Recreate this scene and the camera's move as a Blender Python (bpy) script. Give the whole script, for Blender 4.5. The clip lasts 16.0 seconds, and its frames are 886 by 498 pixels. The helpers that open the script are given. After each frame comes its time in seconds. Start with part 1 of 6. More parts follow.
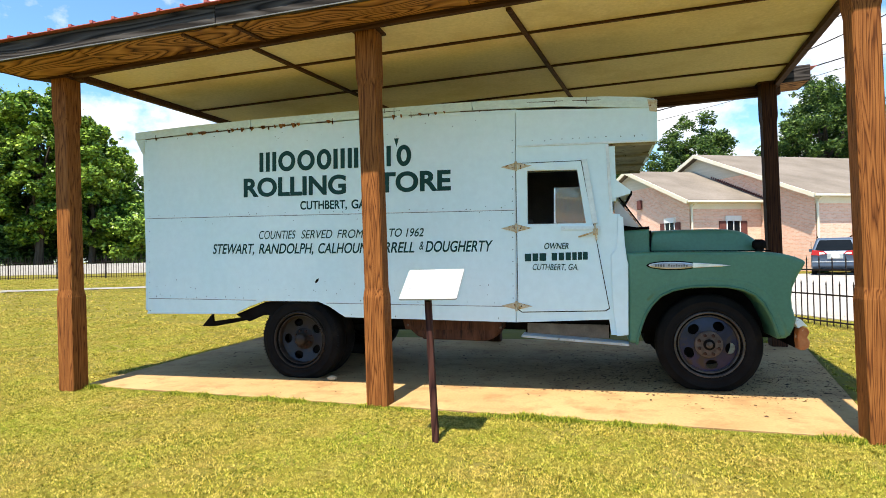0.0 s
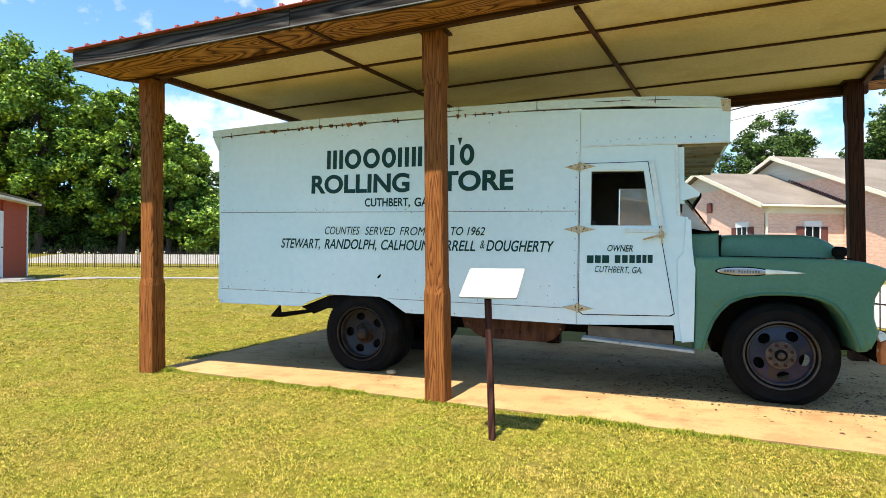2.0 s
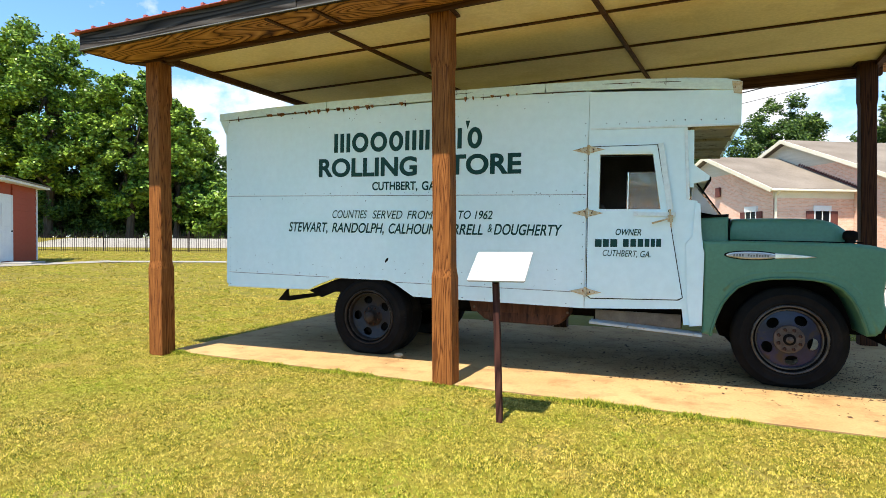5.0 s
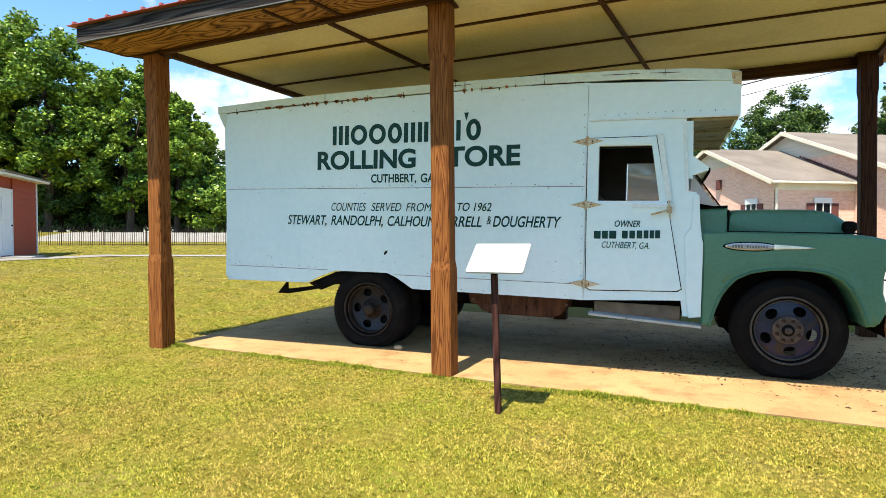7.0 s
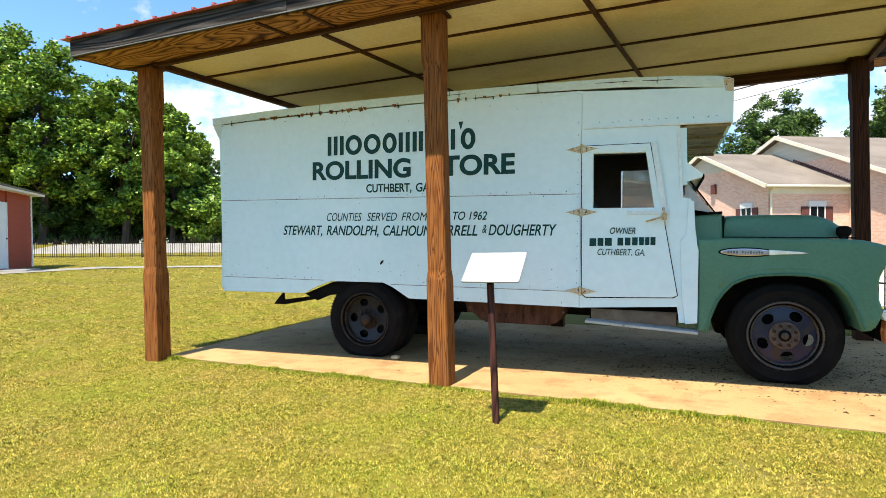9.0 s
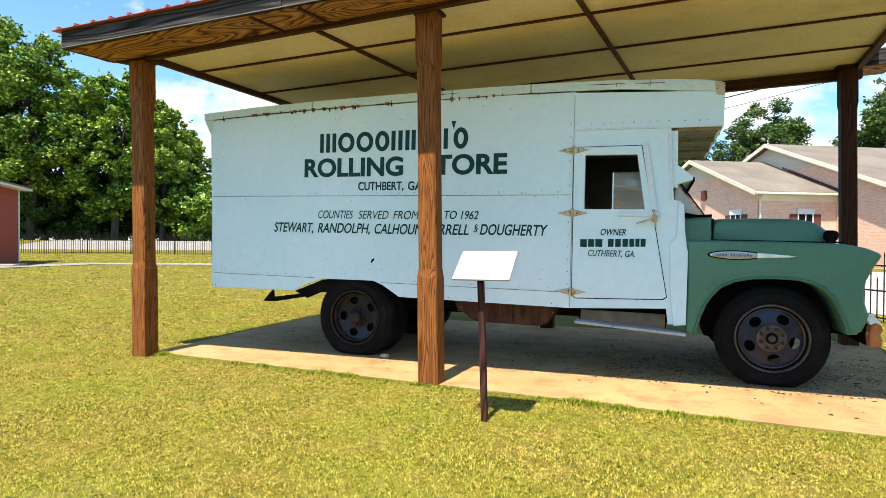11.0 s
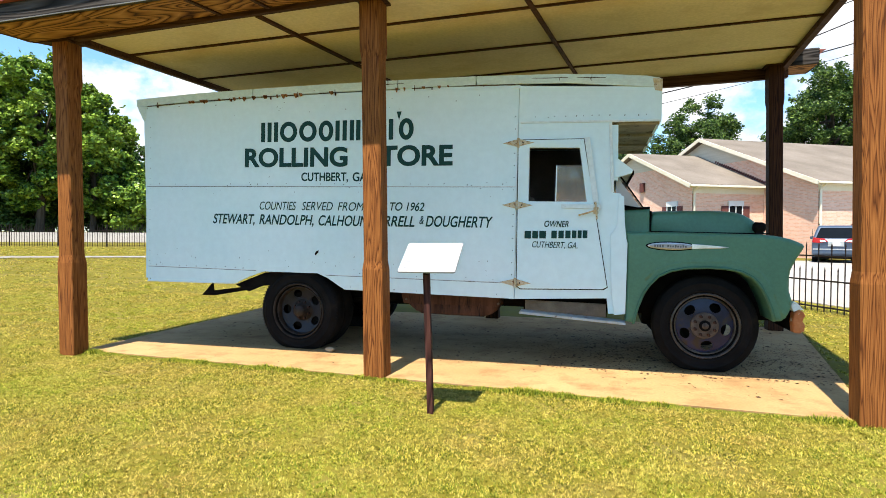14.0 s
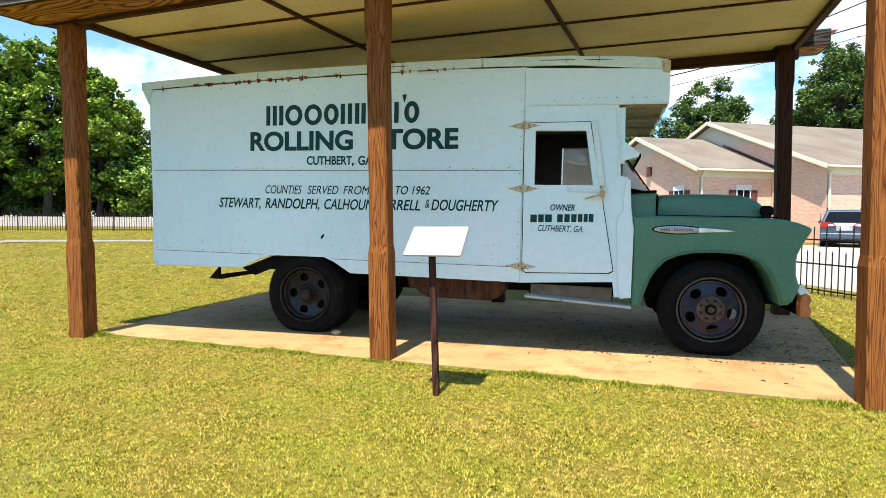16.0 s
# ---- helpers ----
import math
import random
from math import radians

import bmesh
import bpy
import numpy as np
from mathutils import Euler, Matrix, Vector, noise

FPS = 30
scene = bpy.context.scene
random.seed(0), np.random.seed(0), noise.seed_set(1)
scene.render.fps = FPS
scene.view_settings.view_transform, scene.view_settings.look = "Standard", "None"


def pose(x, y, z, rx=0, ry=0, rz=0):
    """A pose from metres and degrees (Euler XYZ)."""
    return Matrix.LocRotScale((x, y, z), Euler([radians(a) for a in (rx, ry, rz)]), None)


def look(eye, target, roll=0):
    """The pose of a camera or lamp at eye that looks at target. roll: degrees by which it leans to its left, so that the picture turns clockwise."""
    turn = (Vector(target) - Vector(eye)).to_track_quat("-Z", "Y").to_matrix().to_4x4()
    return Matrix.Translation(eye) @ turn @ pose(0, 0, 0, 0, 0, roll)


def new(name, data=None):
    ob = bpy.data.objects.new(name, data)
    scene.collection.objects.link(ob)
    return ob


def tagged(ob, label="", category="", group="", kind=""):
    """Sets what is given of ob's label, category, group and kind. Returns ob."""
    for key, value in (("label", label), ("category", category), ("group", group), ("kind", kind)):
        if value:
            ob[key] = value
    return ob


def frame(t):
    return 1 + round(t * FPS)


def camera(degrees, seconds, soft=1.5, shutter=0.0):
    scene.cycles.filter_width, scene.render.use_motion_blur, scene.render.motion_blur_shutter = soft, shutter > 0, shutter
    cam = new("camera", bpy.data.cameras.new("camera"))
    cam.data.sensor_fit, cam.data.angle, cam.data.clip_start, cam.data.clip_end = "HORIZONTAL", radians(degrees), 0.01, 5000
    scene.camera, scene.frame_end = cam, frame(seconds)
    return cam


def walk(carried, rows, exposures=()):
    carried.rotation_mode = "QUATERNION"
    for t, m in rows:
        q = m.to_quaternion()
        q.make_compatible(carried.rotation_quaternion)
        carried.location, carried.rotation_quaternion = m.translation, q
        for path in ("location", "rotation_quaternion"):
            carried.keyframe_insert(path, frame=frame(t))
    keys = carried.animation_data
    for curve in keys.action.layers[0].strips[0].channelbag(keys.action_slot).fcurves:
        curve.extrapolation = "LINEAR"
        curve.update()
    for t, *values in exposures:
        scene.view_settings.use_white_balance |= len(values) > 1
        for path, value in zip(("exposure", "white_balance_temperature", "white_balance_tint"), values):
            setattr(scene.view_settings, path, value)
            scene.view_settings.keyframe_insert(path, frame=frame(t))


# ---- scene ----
cam = camera(74.0, 16.0, soft=0.6)
PATH = [
    (0, (-0.018, 0.014, 1.267), (-0.527, 1.948, 1.288), -1.2),
    (0.1, (-0.038, 0.021, 1.262), (-0.503, 1.966, 1.272), -2.8),
    (0.3, (-0.031, -0.046, 1.265), (-0.638, 1.86, 1.272), -2.9),
    (0.4, (-0.023, -0.047, 1.269), (-0.679, 1.842, 1.288), -1.9),
    (0.5, (-0.015, -0.025, 1.273), (-0.724, 1.845, 1.294), -1.1),
    (1, (-0.005, -0.03, 1.274), (-0.712, 1.841, 1.313), -0.9),
    (1.5, (-0.014, -0.022, 1.272), (-0.708, 1.853, 1.304), -0.2),
    (2, (-0.016, -0.024, 1.264), (-0.719, 1.849, 1.283), 0.3),
    (2.5, (-0.022, -0.018, 1.268), (-0.724, 1.855, 1.295), 0.3),
    (3, (-0.021, -0.026, 1.265), (-0.735, 1.842, 1.262), 0.1),
    (3.5, (-0.025, -0.022, 1.259), (-0.743, 1.845, 1.224), 0.3),
    (4, (-0.027, -0.016, 1.255), (-0.751, 1.848, 1.229), 0.4),
    (4.2, (-0.031, -0.018, 1.259), (-0.743, 1.85, 1.223), 0.2),
    (6.3, (-0.02, -0.028, 1.249), (-0.764, 1.828, 1.22), 0.7),
    (6.5, (-0.025, -0.022, 1.254), (-0.755, 1.839, 1.208), 0.6),
    (7, (-0.013, -0.019, 1.244), (-0.737, 1.844, 1.188), 0.2),
    (7.5, (-0.01, -0.01, 1.252), (-0.699, 1.866, 1.202), -0.5),
    (8, (-0.014, -0.017, 1.261), (-0.721, 1.853, 1.221), -0.8),
    (8.5, (-0.013, -0.019, 1.26), (-0.725, 1.849, 1.221), -0.7),
    (9, (-0.007, -0.013, 1.261), (-0.721, 1.855, 1.23), -0.5),
    (9.2, (-0.005, -0.02, 1.233), (-0.71, 1.852, 1.214), -0.3),
    (11.3, (-0.006, -0.01, 1.227), (-0.692, 1.869, 1.203), 0.4),
    (11.5, (-0.006, -0.005, 1.232), (-0.686, 1.876, 1.199), -0.0),
    (12, (-0.011, -0.004, 1.237), (-0.662, 1.887, 1.22), 0.4),
    (12.5, (-0.012, -0.008, 1.234), (-0.656, 1.885, 1.201), 0.8),
    (12.6, (-0.025, -0.009, 1.224), (-0.656, 1.889, 1.184), 0.7),
    (12.7, (-0.022, -0.021, 1.215), (-0.644, 1.879, 1.164), 0.7),
    (12.8, (-0.024, -0.007, 1.213), (-0.628, 1.898, 1.142), 0.8),
    (13, (-0.009, 0.006, 1.231), (-0.543, 1.932, 1.149), 0.6),
    (13.5, (-0.007, 0.009, 1.238), (-0.532, 1.938, 1.161), 0.5),
    (14, (-0.006, 0.008, 1.236), (-0.518, 1.94, 1.183), 0.3),
    (14.5, (-0.002, 0.002, 1.23), (-0.537, 1.928, 1.167), -0.5),
    (15, (0.001, 0.003, 1.231), (-0.518, 1.934, 1.174), -0.4),
    (15.5, (0.002, 0.0, 1.236), (-0.537, 1.925, 1.171), -0.4),
    (16, (-0.005, 0.006, 1.229), (-0.535, 1.932, 1.123), 0.3),
]
walk(cam, [(t, look(eye, target, roll)) for t, eye, target, roll in PATH])

# ---- world, sun, exposure ----
SUN_DIR = Vector((-0.05, -0.43, 1.0)).normalized()
world = bpy.data.worlds.new("sky")
scene.world = world
world.use_nodes = True
wn, wl = world.node_tree.nodes, world.node_tree.links
wn.clear()


def wnode(kind, **kw):
    n = wn.new(kind)
    for k, v in kw.items():
        n.inputs[k].default_value = v
    return n


w_out = wnode("ShaderNodeOutputWorld")
w_bg = wnode("ShaderNodeBackground", Strength=0.12)
w_sky = wn.new("ShaderNodeTexSky")
w_sky.sky_type, w_sky.sun_disc = "NISHITA", False
w_sky.sun_elevation = math.asin(SUN_DIR.z)
w_sky.sun_rotation = math.atan2(SUN_DIR.x, SUN_DIR.y)
w_sky.air_density, w_sky.dust_density, w_sky.ozone_density = 1.0, 0.2, 4.0
w_co = wn.new("ShaderNodeTexCoord")
w_map = wn.new("ShaderNodeMapping")
w_map.inputs["Location"].default_value = (1.37, 0.62, 0.15)
w_map.inputs["Scale"].default_value = (1.0, 1.0, 1.35)
w_no = wnode("ShaderNodeTexNoise", Scale=4.2, Detail=9.0, Roughness=0.55, Distortion=0.1)
w_ramp = wn.new("ShaderNodeValToRGB")
w_ramp.color_ramp.elements[0].position, w_ramp.color_ramp.elements[1].position = 0.575, 0.65
w_no2 = wnode("ShaderNodeTexNoise", Scale=7.0, Detail=6.0, Roughness=0.6)
w_shade = wn.new("ShaderNodeValToRGB")
w_shade.color_ramp.elements[0].color = (3.0, 3.2, 3.5, 1)
w_shade.color_ramp.elements[1].color = (4.4, 4.4, 4.4, 1)
w_shade.color_ramp.elements[0].position, w_shade.color_ramp.elements[1].position = 0.35, 0.6
w_mix = wn.new("ShaderNodeMix")
w_mix.data_type = "RGBA"
wl.new(w_co.outputs["Generated"], w_map.inputs["Vector"])
wl.new(w_map.outputs["Vector"], w_no.inputs["Vector"])
wl.new(w_map.outputs["Vector"], w_no2.inputs["Vector"])
w_sum = w_no.outputs["Fac"]
# banks of cumulus where the clouds stand
for where, tight, gain in (((-0.66, 0.72, 0.20), 0.988, 0.15), ((0.22, 0.96, 0.17), 0.965, 0.15), ((-0.77, 0.55, 0.335), 0.994, 0.11), ((-0.50, 0.79, 0.36), 0.9965, 0.10)):
    w_dot, w_rng, w_add = wn.new("ShaderNodeVectorMath"), wn.new("ShaderNodeMapRange"), wn.new("ShaderNodeMath")
    w_dot.operation, w_add.operation, w_rng.interpolation_type = "DOT_PRODUCT", "ADD", "SMOOTHSTEP"
    w_dot.inputs[1].default_value = Vector(where).normalized()
    w_rng.inputs["From Min"].default_value, w_rng.inputs["From Max"].default_value, w_rng.inputs["To Max"].default_value = tight, 1.0, gain
    wl.new(w_co.outputs["Generated"], w_dot.inputs[0])
    wl.new(w_dot.outputs["Value"], w_rng.inputs["Value"])
    wl.new(w_sum, w_add.inputs[0])
    wl.new(w_rng.outputs["Result"], w_add.inputs[1])
    w_sum = w_add.outputs[0]
wl.new(w_sum, w_ramp.inputs["Fac"])
wl.new(w_no2.outputs["Fac"], w_shade.inputs["Fac"])
wl.new(w_ramp.outputs["Color"], w_mix.inputs["Factor"])
w_tint = wn.new("ShaderNodeMix")
w_tint.data_type, w_tint.blend_type = "RGBA", "MULTIPLY"
w_tint.inputs["Factor"].default_value = 1.0
w_tint.inputs["B"].default_value = (0.66, 0.82, 0.88, 1)
wl.new(w_sky.outputs["Color"], w_tint.inputs["A"])
wl.new(w_tint.outputs["Result"], w_mix.inputs["A"])
wl.new(w_shade.outputs["Color"], w_mix.inputs["B"])
wl.new(w_mix.outputs["Result"], w_bg.inputs["Color"])
wl.new(w_bg.outputs["Background"], w_out.inputs["Surface"])

sun = new("sun", bpy.data.lights.new("sun", "SUN"))
sun.data.energy, sun.data.angle, sun.data.color = 4.3, radians(0.55), (1.0, 0.915, 0.78)
sun.matrix_world = look((0, 0, 30), Vector((0, 0, 30)) - SUN_DIR)
scene.view_settings.exposure = 1.40


# ---- materials ----
def material(name):
    m = bpy.data.materials.new(name)
    m.use_nodes = True
    nt = m.node_tree
    return m, nt, nt.nodes["Principled BSDF"]


def ramp(nt, fac, stops):
    r = nt.nodes.new("ShaderNodeValToRGB")
    cr = r.color_ramp
    while len(cr.elements) < len(stops):
        cr.elements.new(0.5)
    for e, (p, c) in zip(cr.elements, stops):
        e.position, e.color = p, (*c, 1)
    nt.links.new(fac, r.inputs["Fac"])
    return r.outputs["Color"]


def noise_tex(nt, scale, detail=5.0, rough=0.55, stretch=(1, 1, 1), coord="Object", dist=0.0):
    co, mp, no = nt.nodes.new("ShaderNodeTexCoord"), nt.nodes.new("ShaderNodeMapping"), nt.nodes.new("ShaderNodeTexNoise")
    mp.inputs["Scale"].default_value = stretch
    for k, v in (("Scale", scale), ("Detail", detail), ("Roughness", rough), ("Distortion", dist)):
        no.inputs[k].default_value = v
    nt.links.new(co.outputs[coord], mp.inputs["Vector"])
    nt.links.new(mp.outputs["Vector"], no.inputs["Vector"])
    return no.outputs["Fac"]


def blend(nt, fac, a, b, mode="MIX"):
    mx = nt.nodes.new("ShaderNodeMix")
    mx.data_type, mx.blend_type = "RGBA", mode
    for sock, v in (("Factor", fac), ("A", a), ("B", b)):
        s = [i for i in mx.inputs if i.name == sock and i.enabled][0]
        if isinstance(v, (int, float)):
            s.default_value = v
        elif isinstance(v, tuple):
            s.default_value = (*v, 1)
        else:
            nt.links.new(v, s)
    return [o for o in mx.outputs if o.enabled][0]


def relief(nt, bsdf, height, strength=0.3, distance=0.01):
    b = nt.nodes.new("ShaderNodeBump")
    b.inputs["Strength"].default_value, b.inputs["Distance"].default_value = strength, distance
    nt.links.new(height, b.inputs["Height"])
    nt.links.new(b.outputs["Normal"], bsdf.inputs["Normal"])


def surface(name, c1, c2, scale=3.0, rough=0.7, metal=0.0, grain=60.0, bump=0.2, spots=None, spot_at=(0.62, 0.7), spot_scale=6.0, stretch=(1, 1, 1), coat=0.0, fine_mix=0.35):
    """Two tones at a large scale, a fine grain, and stains of a third tone."""
    m, nt, b = material(name)
    col = ramp(nt, noise_tex(nt, scale, stretch=stretch), [(0.3, c1), (0.7, c2)])
    fine = noise_tex(nt, grain, 3.0, 0.6, stretch)
    col = blend(nt, fine_mix, col, ramp(nt, fine, [(0.3, (0.55, 0.55, 0.55)), (0.7, (1, 1, 1))]), "MULTIPLY")
    if spots:
        f = ramp(nt, noise_tex(nt, spot_scale, 8.0, 0.65, stretch), [(spot_at[0], (0, 0, 0)), (spot_at[1], (1, 1, 1))])
        col = blend(nt, f, col, spots)
    nt.links.new(col, b.inputs["Base Color"])
    b.inputs["Roughness"].default_value, b.inputs["Metallic"].default_value = rough, metal
    b.inputs["Coat Weight"].default_value = coat
    b.inputs["Specular IOR Level"].default_value = 0.5 if rough < 0.45 or metal > 0.5 else 0.15
    relief(nt, b, fine, bump, 0.004)
    return m


def wood(name, dark, mid, light, stretch=(9, 9, 0.8), rings=2.2, rough=0.75, knots=True, bump=0.5):
    m, nt, b = material(name)
    co, mp = nt.nodes.new("ShaderNodeTexCoord"), nt.nodes.new("ShaderNodeMapping")
    mp.inputs["Scale"].default_value = stretch
    info = nt.nodes.new("ShaderNodeObjectInfo")
    nt.links.new(co.outputs["Object"], mp.inputs["Vector"])
    add = nt.nodes.new("ShaderNodeVectorMath")
    mul = nt.nodes.new("ShaderNodeMath")
    mul.operation, mul.inputs[1].default_value = "MULTIPLY", 7.0
    nt.links.new(info.outputs["Random"], mul.inputs[0])
    nt.links.new(mp.outputs["Vector"], add.inputs[0])
    nt.links.new(mul.outputs[0], add.inputs[1])
    n1 = nt.nodes.new("ShaderNodeTexNoise")
    n1.inputs["Scale"].default_value, n1.inputs["Detail"].default_value = 0.55, 2.0
    nt.links.new(add.outputs[0], n1.inputs["Vector"])
    w = nt.nodes.new("ShaderNodeMath")
    w.operation, w.inputs[1].default_value = "MULTIPLY", rings * 14
    nt.links.new(n1.outputs["Fac"], w.inputs[0])
    s = nt.nodes.new("ShaderNodeMath")
    s.operation = "FRACT"
    nt.links.new(w.outputs[0], s.inputs[0])
    fine = nt.nodes.new("ShaderNodeTexNoise")
    fine.inputs["Scale"].default_value, fine.inputs["Detail"].default_value = 6.0, 6.0
    nt.links.new(add.outputs[0], fine.inputs["Vector"])
    col = ramp(nt, s.outputs[0], [(0.0, dark), (0.22, mid), (0.65, light), (0.9, mid), (1.0, dark)])
    col = blend(nt, 0.55, col, ramp(nt, fine.outputs["Fac"], [(0.3, (0.45, 0.42, 0.4)), (0.62, (1, 1, 1))]), "MULTIPLY")
    if knots:
        k = ramp(nt, noise_tex(nt, 2.6, 2.0, 0.4, (1, 1, 0.7)), [(0.7, (0, 0, 0)), (0.76, (1, 1, 1))])
        col = blend(nt, k, col, tuple(v * 0.5 for v in dark))
    nt.links.new(col, b.inputs["Base Color"])
    b.inputs["Roughness"].default_value, b.inputs["Specular IOR Level"].default_value = rough, 0.12
    relief(nt, b, fine.outputs["Fac"], bump, 0.004)
    return m


M_BLUE = surface("light_blue_paint", (0.68, 0.835, 0.85), (0.75, 0.875, 0.89), 1.3, 0.5, grain=14, bump=0.05, spots=(0.33, 0.25, 0.15), spot_at=(0.73, 0.80), spot_scale=9, fine_mix=0.12)
M_WHITE = surface("worn_white_paint", (0.70, 0.80, 0.79), (0.79, 0.85, 0.84), 2.0, 0.55, grain=25, bump=0.1, spots=(0.22, 0.10, 0.04), spot_at=(0.66, 0.72), spot_scale=7)
M_CORNICE = surface("rusty_cream_trim", (0.62, 0.75, 0.71), (0.72, 0.80, 0.74), 2.0, 0.6, grain=25, bump=0.1, spots=(0.20, 0.085, 0.03), spot_at=(0.67, 0.71), spot_scale=9, stretch=(1, 1, 2))
M_HINGE = surface("rust_streaked_hinge", (0.66, 0.60, 0.45), (0.50, 0.33, 0.14), 25.0, 0.7, grain=80, bump=0.2, spots=(0.2, 0.08, 0.02), spot_at=(0.58, 0.62), spot_scale=30)
M_GREEN = surface("dark_green_paint", (0.055, 0.160, 0.094), (0.076, 0.205, 0.126), 1.6, 0.44, grain=40, bump=0.03, spots=(0.08, 0.19, 0.13), spot_at=(0.58, 0.8), spot_scale=2.5)
M_LIP = surface("faded_green_edge", (0.06, 0.16, 0.105), (0.08, 0.19, 0.13), 4.0, 0.8, bump=0.05)
M_LETTER = surface("dark_green_lettering", (0.008, 0.045, 0.040), (0.012, 0.06, 0.05), 8.0, 0.5, bump=0.02)
M_TYRE = surface("dusty_black_rubber", (0.007, 0.0068, 0.0068), (0.014, 0.013, 0.0125), 5.0, 0.9, grain=90, bump=0.3, spots=(0.022, 0.017, 0.013), spot_at=(0.6, 0.8), spot_scale=4)
M_RIM = surface("worn_dark_rim", (0.022, 0.020, 0.019), (0.12, 0.105, 0.09), 7.0, 0.30, metal=0.4, grain=50, bump=0.15, spots=(0.055, 0.03, 0.02), spot_at=(0.57, 0.68), spot_scale=14)
M_DISC = surface("faded_blue_wheel_disc", (0.005, 0.006, 0.014), (0.012, 0.017, 0.060), 5.0, 0.30, grain=50, bump=0.1, spots=(0.026, 0.018, 0.013), spot_at=(0.54, 0.64), spot_scale=10)
# Rear disc and rim, in darker tones than the front wheels.
M_REARDISC = surface("near_black_wheel_disc", (0.003, 0.003, 0.004), (0.009, 0.011, 0.026), 6.0, 0.42, grain=50, bump=0.1, spots=(0.018, 0.013, 0.010), spot_at=(0.55, 0.65), spot_scale=12)
M_REARRIM = surface("dark_brown_rear_rim", (0.014, 0.011, 0.010), (0.050, 0.038, 0.030), 9.0, 0.5, metal=0.2, grain=50, bump=0.15)
M_HUB = surface("rusty_hub", (0.055, 0.042, 0.034), (0.14, 0.105, 0.082), 25.0, 0.8, grain=90, bump=0.3)
M_RUST = surface("rusted_tank_steel", (0.045, 0.020, 0.013), (0.11, 0.050, 0.030), 5.0, 0.85, grain=60, bump=0.4, spots=(0.018, 0.012, 0.010), spot_at=(0.52, 0.62), stretch=(3, 3, 0.5))
M_STREAK = surface("orange_brown_rust", (0.16, 0.055, 0.018), (0.30, 0.13, 0.05), 18.0, 0.85, grain=70, bump=0.3)
M_BUMPER = surface("orange_rusted_bumper", (0.42, 0.13, 0.04), (0.52, 0.22, 0.09), 12.0, 0.75, grain=60, bump=0.3, spots=(0.7, 0.62, 0.55), spot_at=(0.58, 0.64), spot_scale=9)
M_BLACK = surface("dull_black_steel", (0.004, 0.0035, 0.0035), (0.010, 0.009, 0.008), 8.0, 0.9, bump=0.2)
M_CHROME = surface("pitted_chrome", (0.55, 0.55, 0.53), (0.75, 0.75, 0.74), 9.0, 0.3, metal=0.9, bump=0.05)
M_DUSTY = surface("dusty_bare_boards", (0.22, 0.18, 0.11), (0.34, 0.29, 0.19), 5.0, 0.85, grain=30, bump=0.2, spots=(0.06, 0.04, 0.02), spot_at=(0.56, 0.66), spot_scale=8)
M_INSIDE = surface("dark_cab_lining", (0.22, 0.20, 0.195), (0.30, 0.27, 0.26), 3.0, 0.9)
M_POST = wood("brown_stained_post", (0.085, 0.026, 0.007), (0.205, 0.070, 0.017), (0.30, 0.115, 0.030), (26, 26, 1.1), 1.1)
# Darker copy of the post wood; the carport's shade is in its tones.
M_SHADEPOST = wood("shaded_brown_post", (0.016, 0.006, 0.004), (0.04, 0.014, 0.006), (0.065, 0.024, 0.010), (20, 20, 0.8), 1.2)
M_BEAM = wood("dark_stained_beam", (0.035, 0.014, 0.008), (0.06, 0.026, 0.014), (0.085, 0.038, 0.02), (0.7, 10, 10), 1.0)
M_FASCIA = wood("weathered_grey_fascia", (0.010, 0.008, 0.007), (0.028, 0.023, 0.020), (0.075, 0.066, 0.060), (0.5, 8, 8), 1.3, bump=0.9)
M_SOFFIT = wood("plywood_soffit", (0.040, 0.013, 0.004), (0.25, 0.105, 0.028), (0.48, 0.24, 0.07), (0.8, 3.0, 3.0), 2.2, knots=False)
M_CEIL = surface("cream_ceiling_board", (0.69, 0.57, 0.32), (0.77, 0.65, 0.39), 0.9, 0.75, grain=30, bump=0.05, spots=(0.50, 0.38, 0.18), spot_at=(0.5, 0.8), spot_scale=1.2)
M_REDROOF = surface("red_metal_roofing", (0.42, 0.10, 0.09), (0.5, 0.15, 0.13), 3.0, 0.5, metal=0.2)
M_SLAB = surface("sandy_concrete", (0.36, 0.222, 0.096), (0.44, 0.292, 0.132), 1.4, 0.9, grain=45, bump=0.3, spots=(0.20, 0.105, 0.045), spot_at=(0.48, 0.78), spot_scale=3.2)
M_DEBRIS = surface("dry_leaf_litter", (0.055, 0.032, 0.018), (0.12, 0.072, 0.040), 20.0, 0.9)
M_SIGNPOST = wood("dark_red_brown_post", (0.02, 0.008, 0.007), (0.05, 0.018, 0.014), (0.085, 0.034, 0.026), (10, 10, 0.8), 1.0)
M_SIGN = surface("white_sign_panel", (0.36, 0.36, 0.37), (0.40, 0.40, 0.40), 2.0, 0.35, bump=0.02)
M_SIGNTXT = surface("faint_grey_print", (0.26, 0.27, 0.29), (0.32, 0.33, 0.35), 9.0, 0.5)
M_IRON = surface("black_iron_fence_paint", (0.008, 0.006, 0.006), (0.03, 0.02, 0.016), 10.0, 0.6, bump=0.1)
M_SHEDRED = surface("red_clapboard", (0.31, 0.058, 0.026), (0.38, 0.078, 0.038), 2.0, 0.7, bump=0.1)
M_SHEDWHITE = surface("white_painted_wood", (0.72, 0.72, 0.72), (0.8, 0.8, 0.78), 3.0, 0.6)
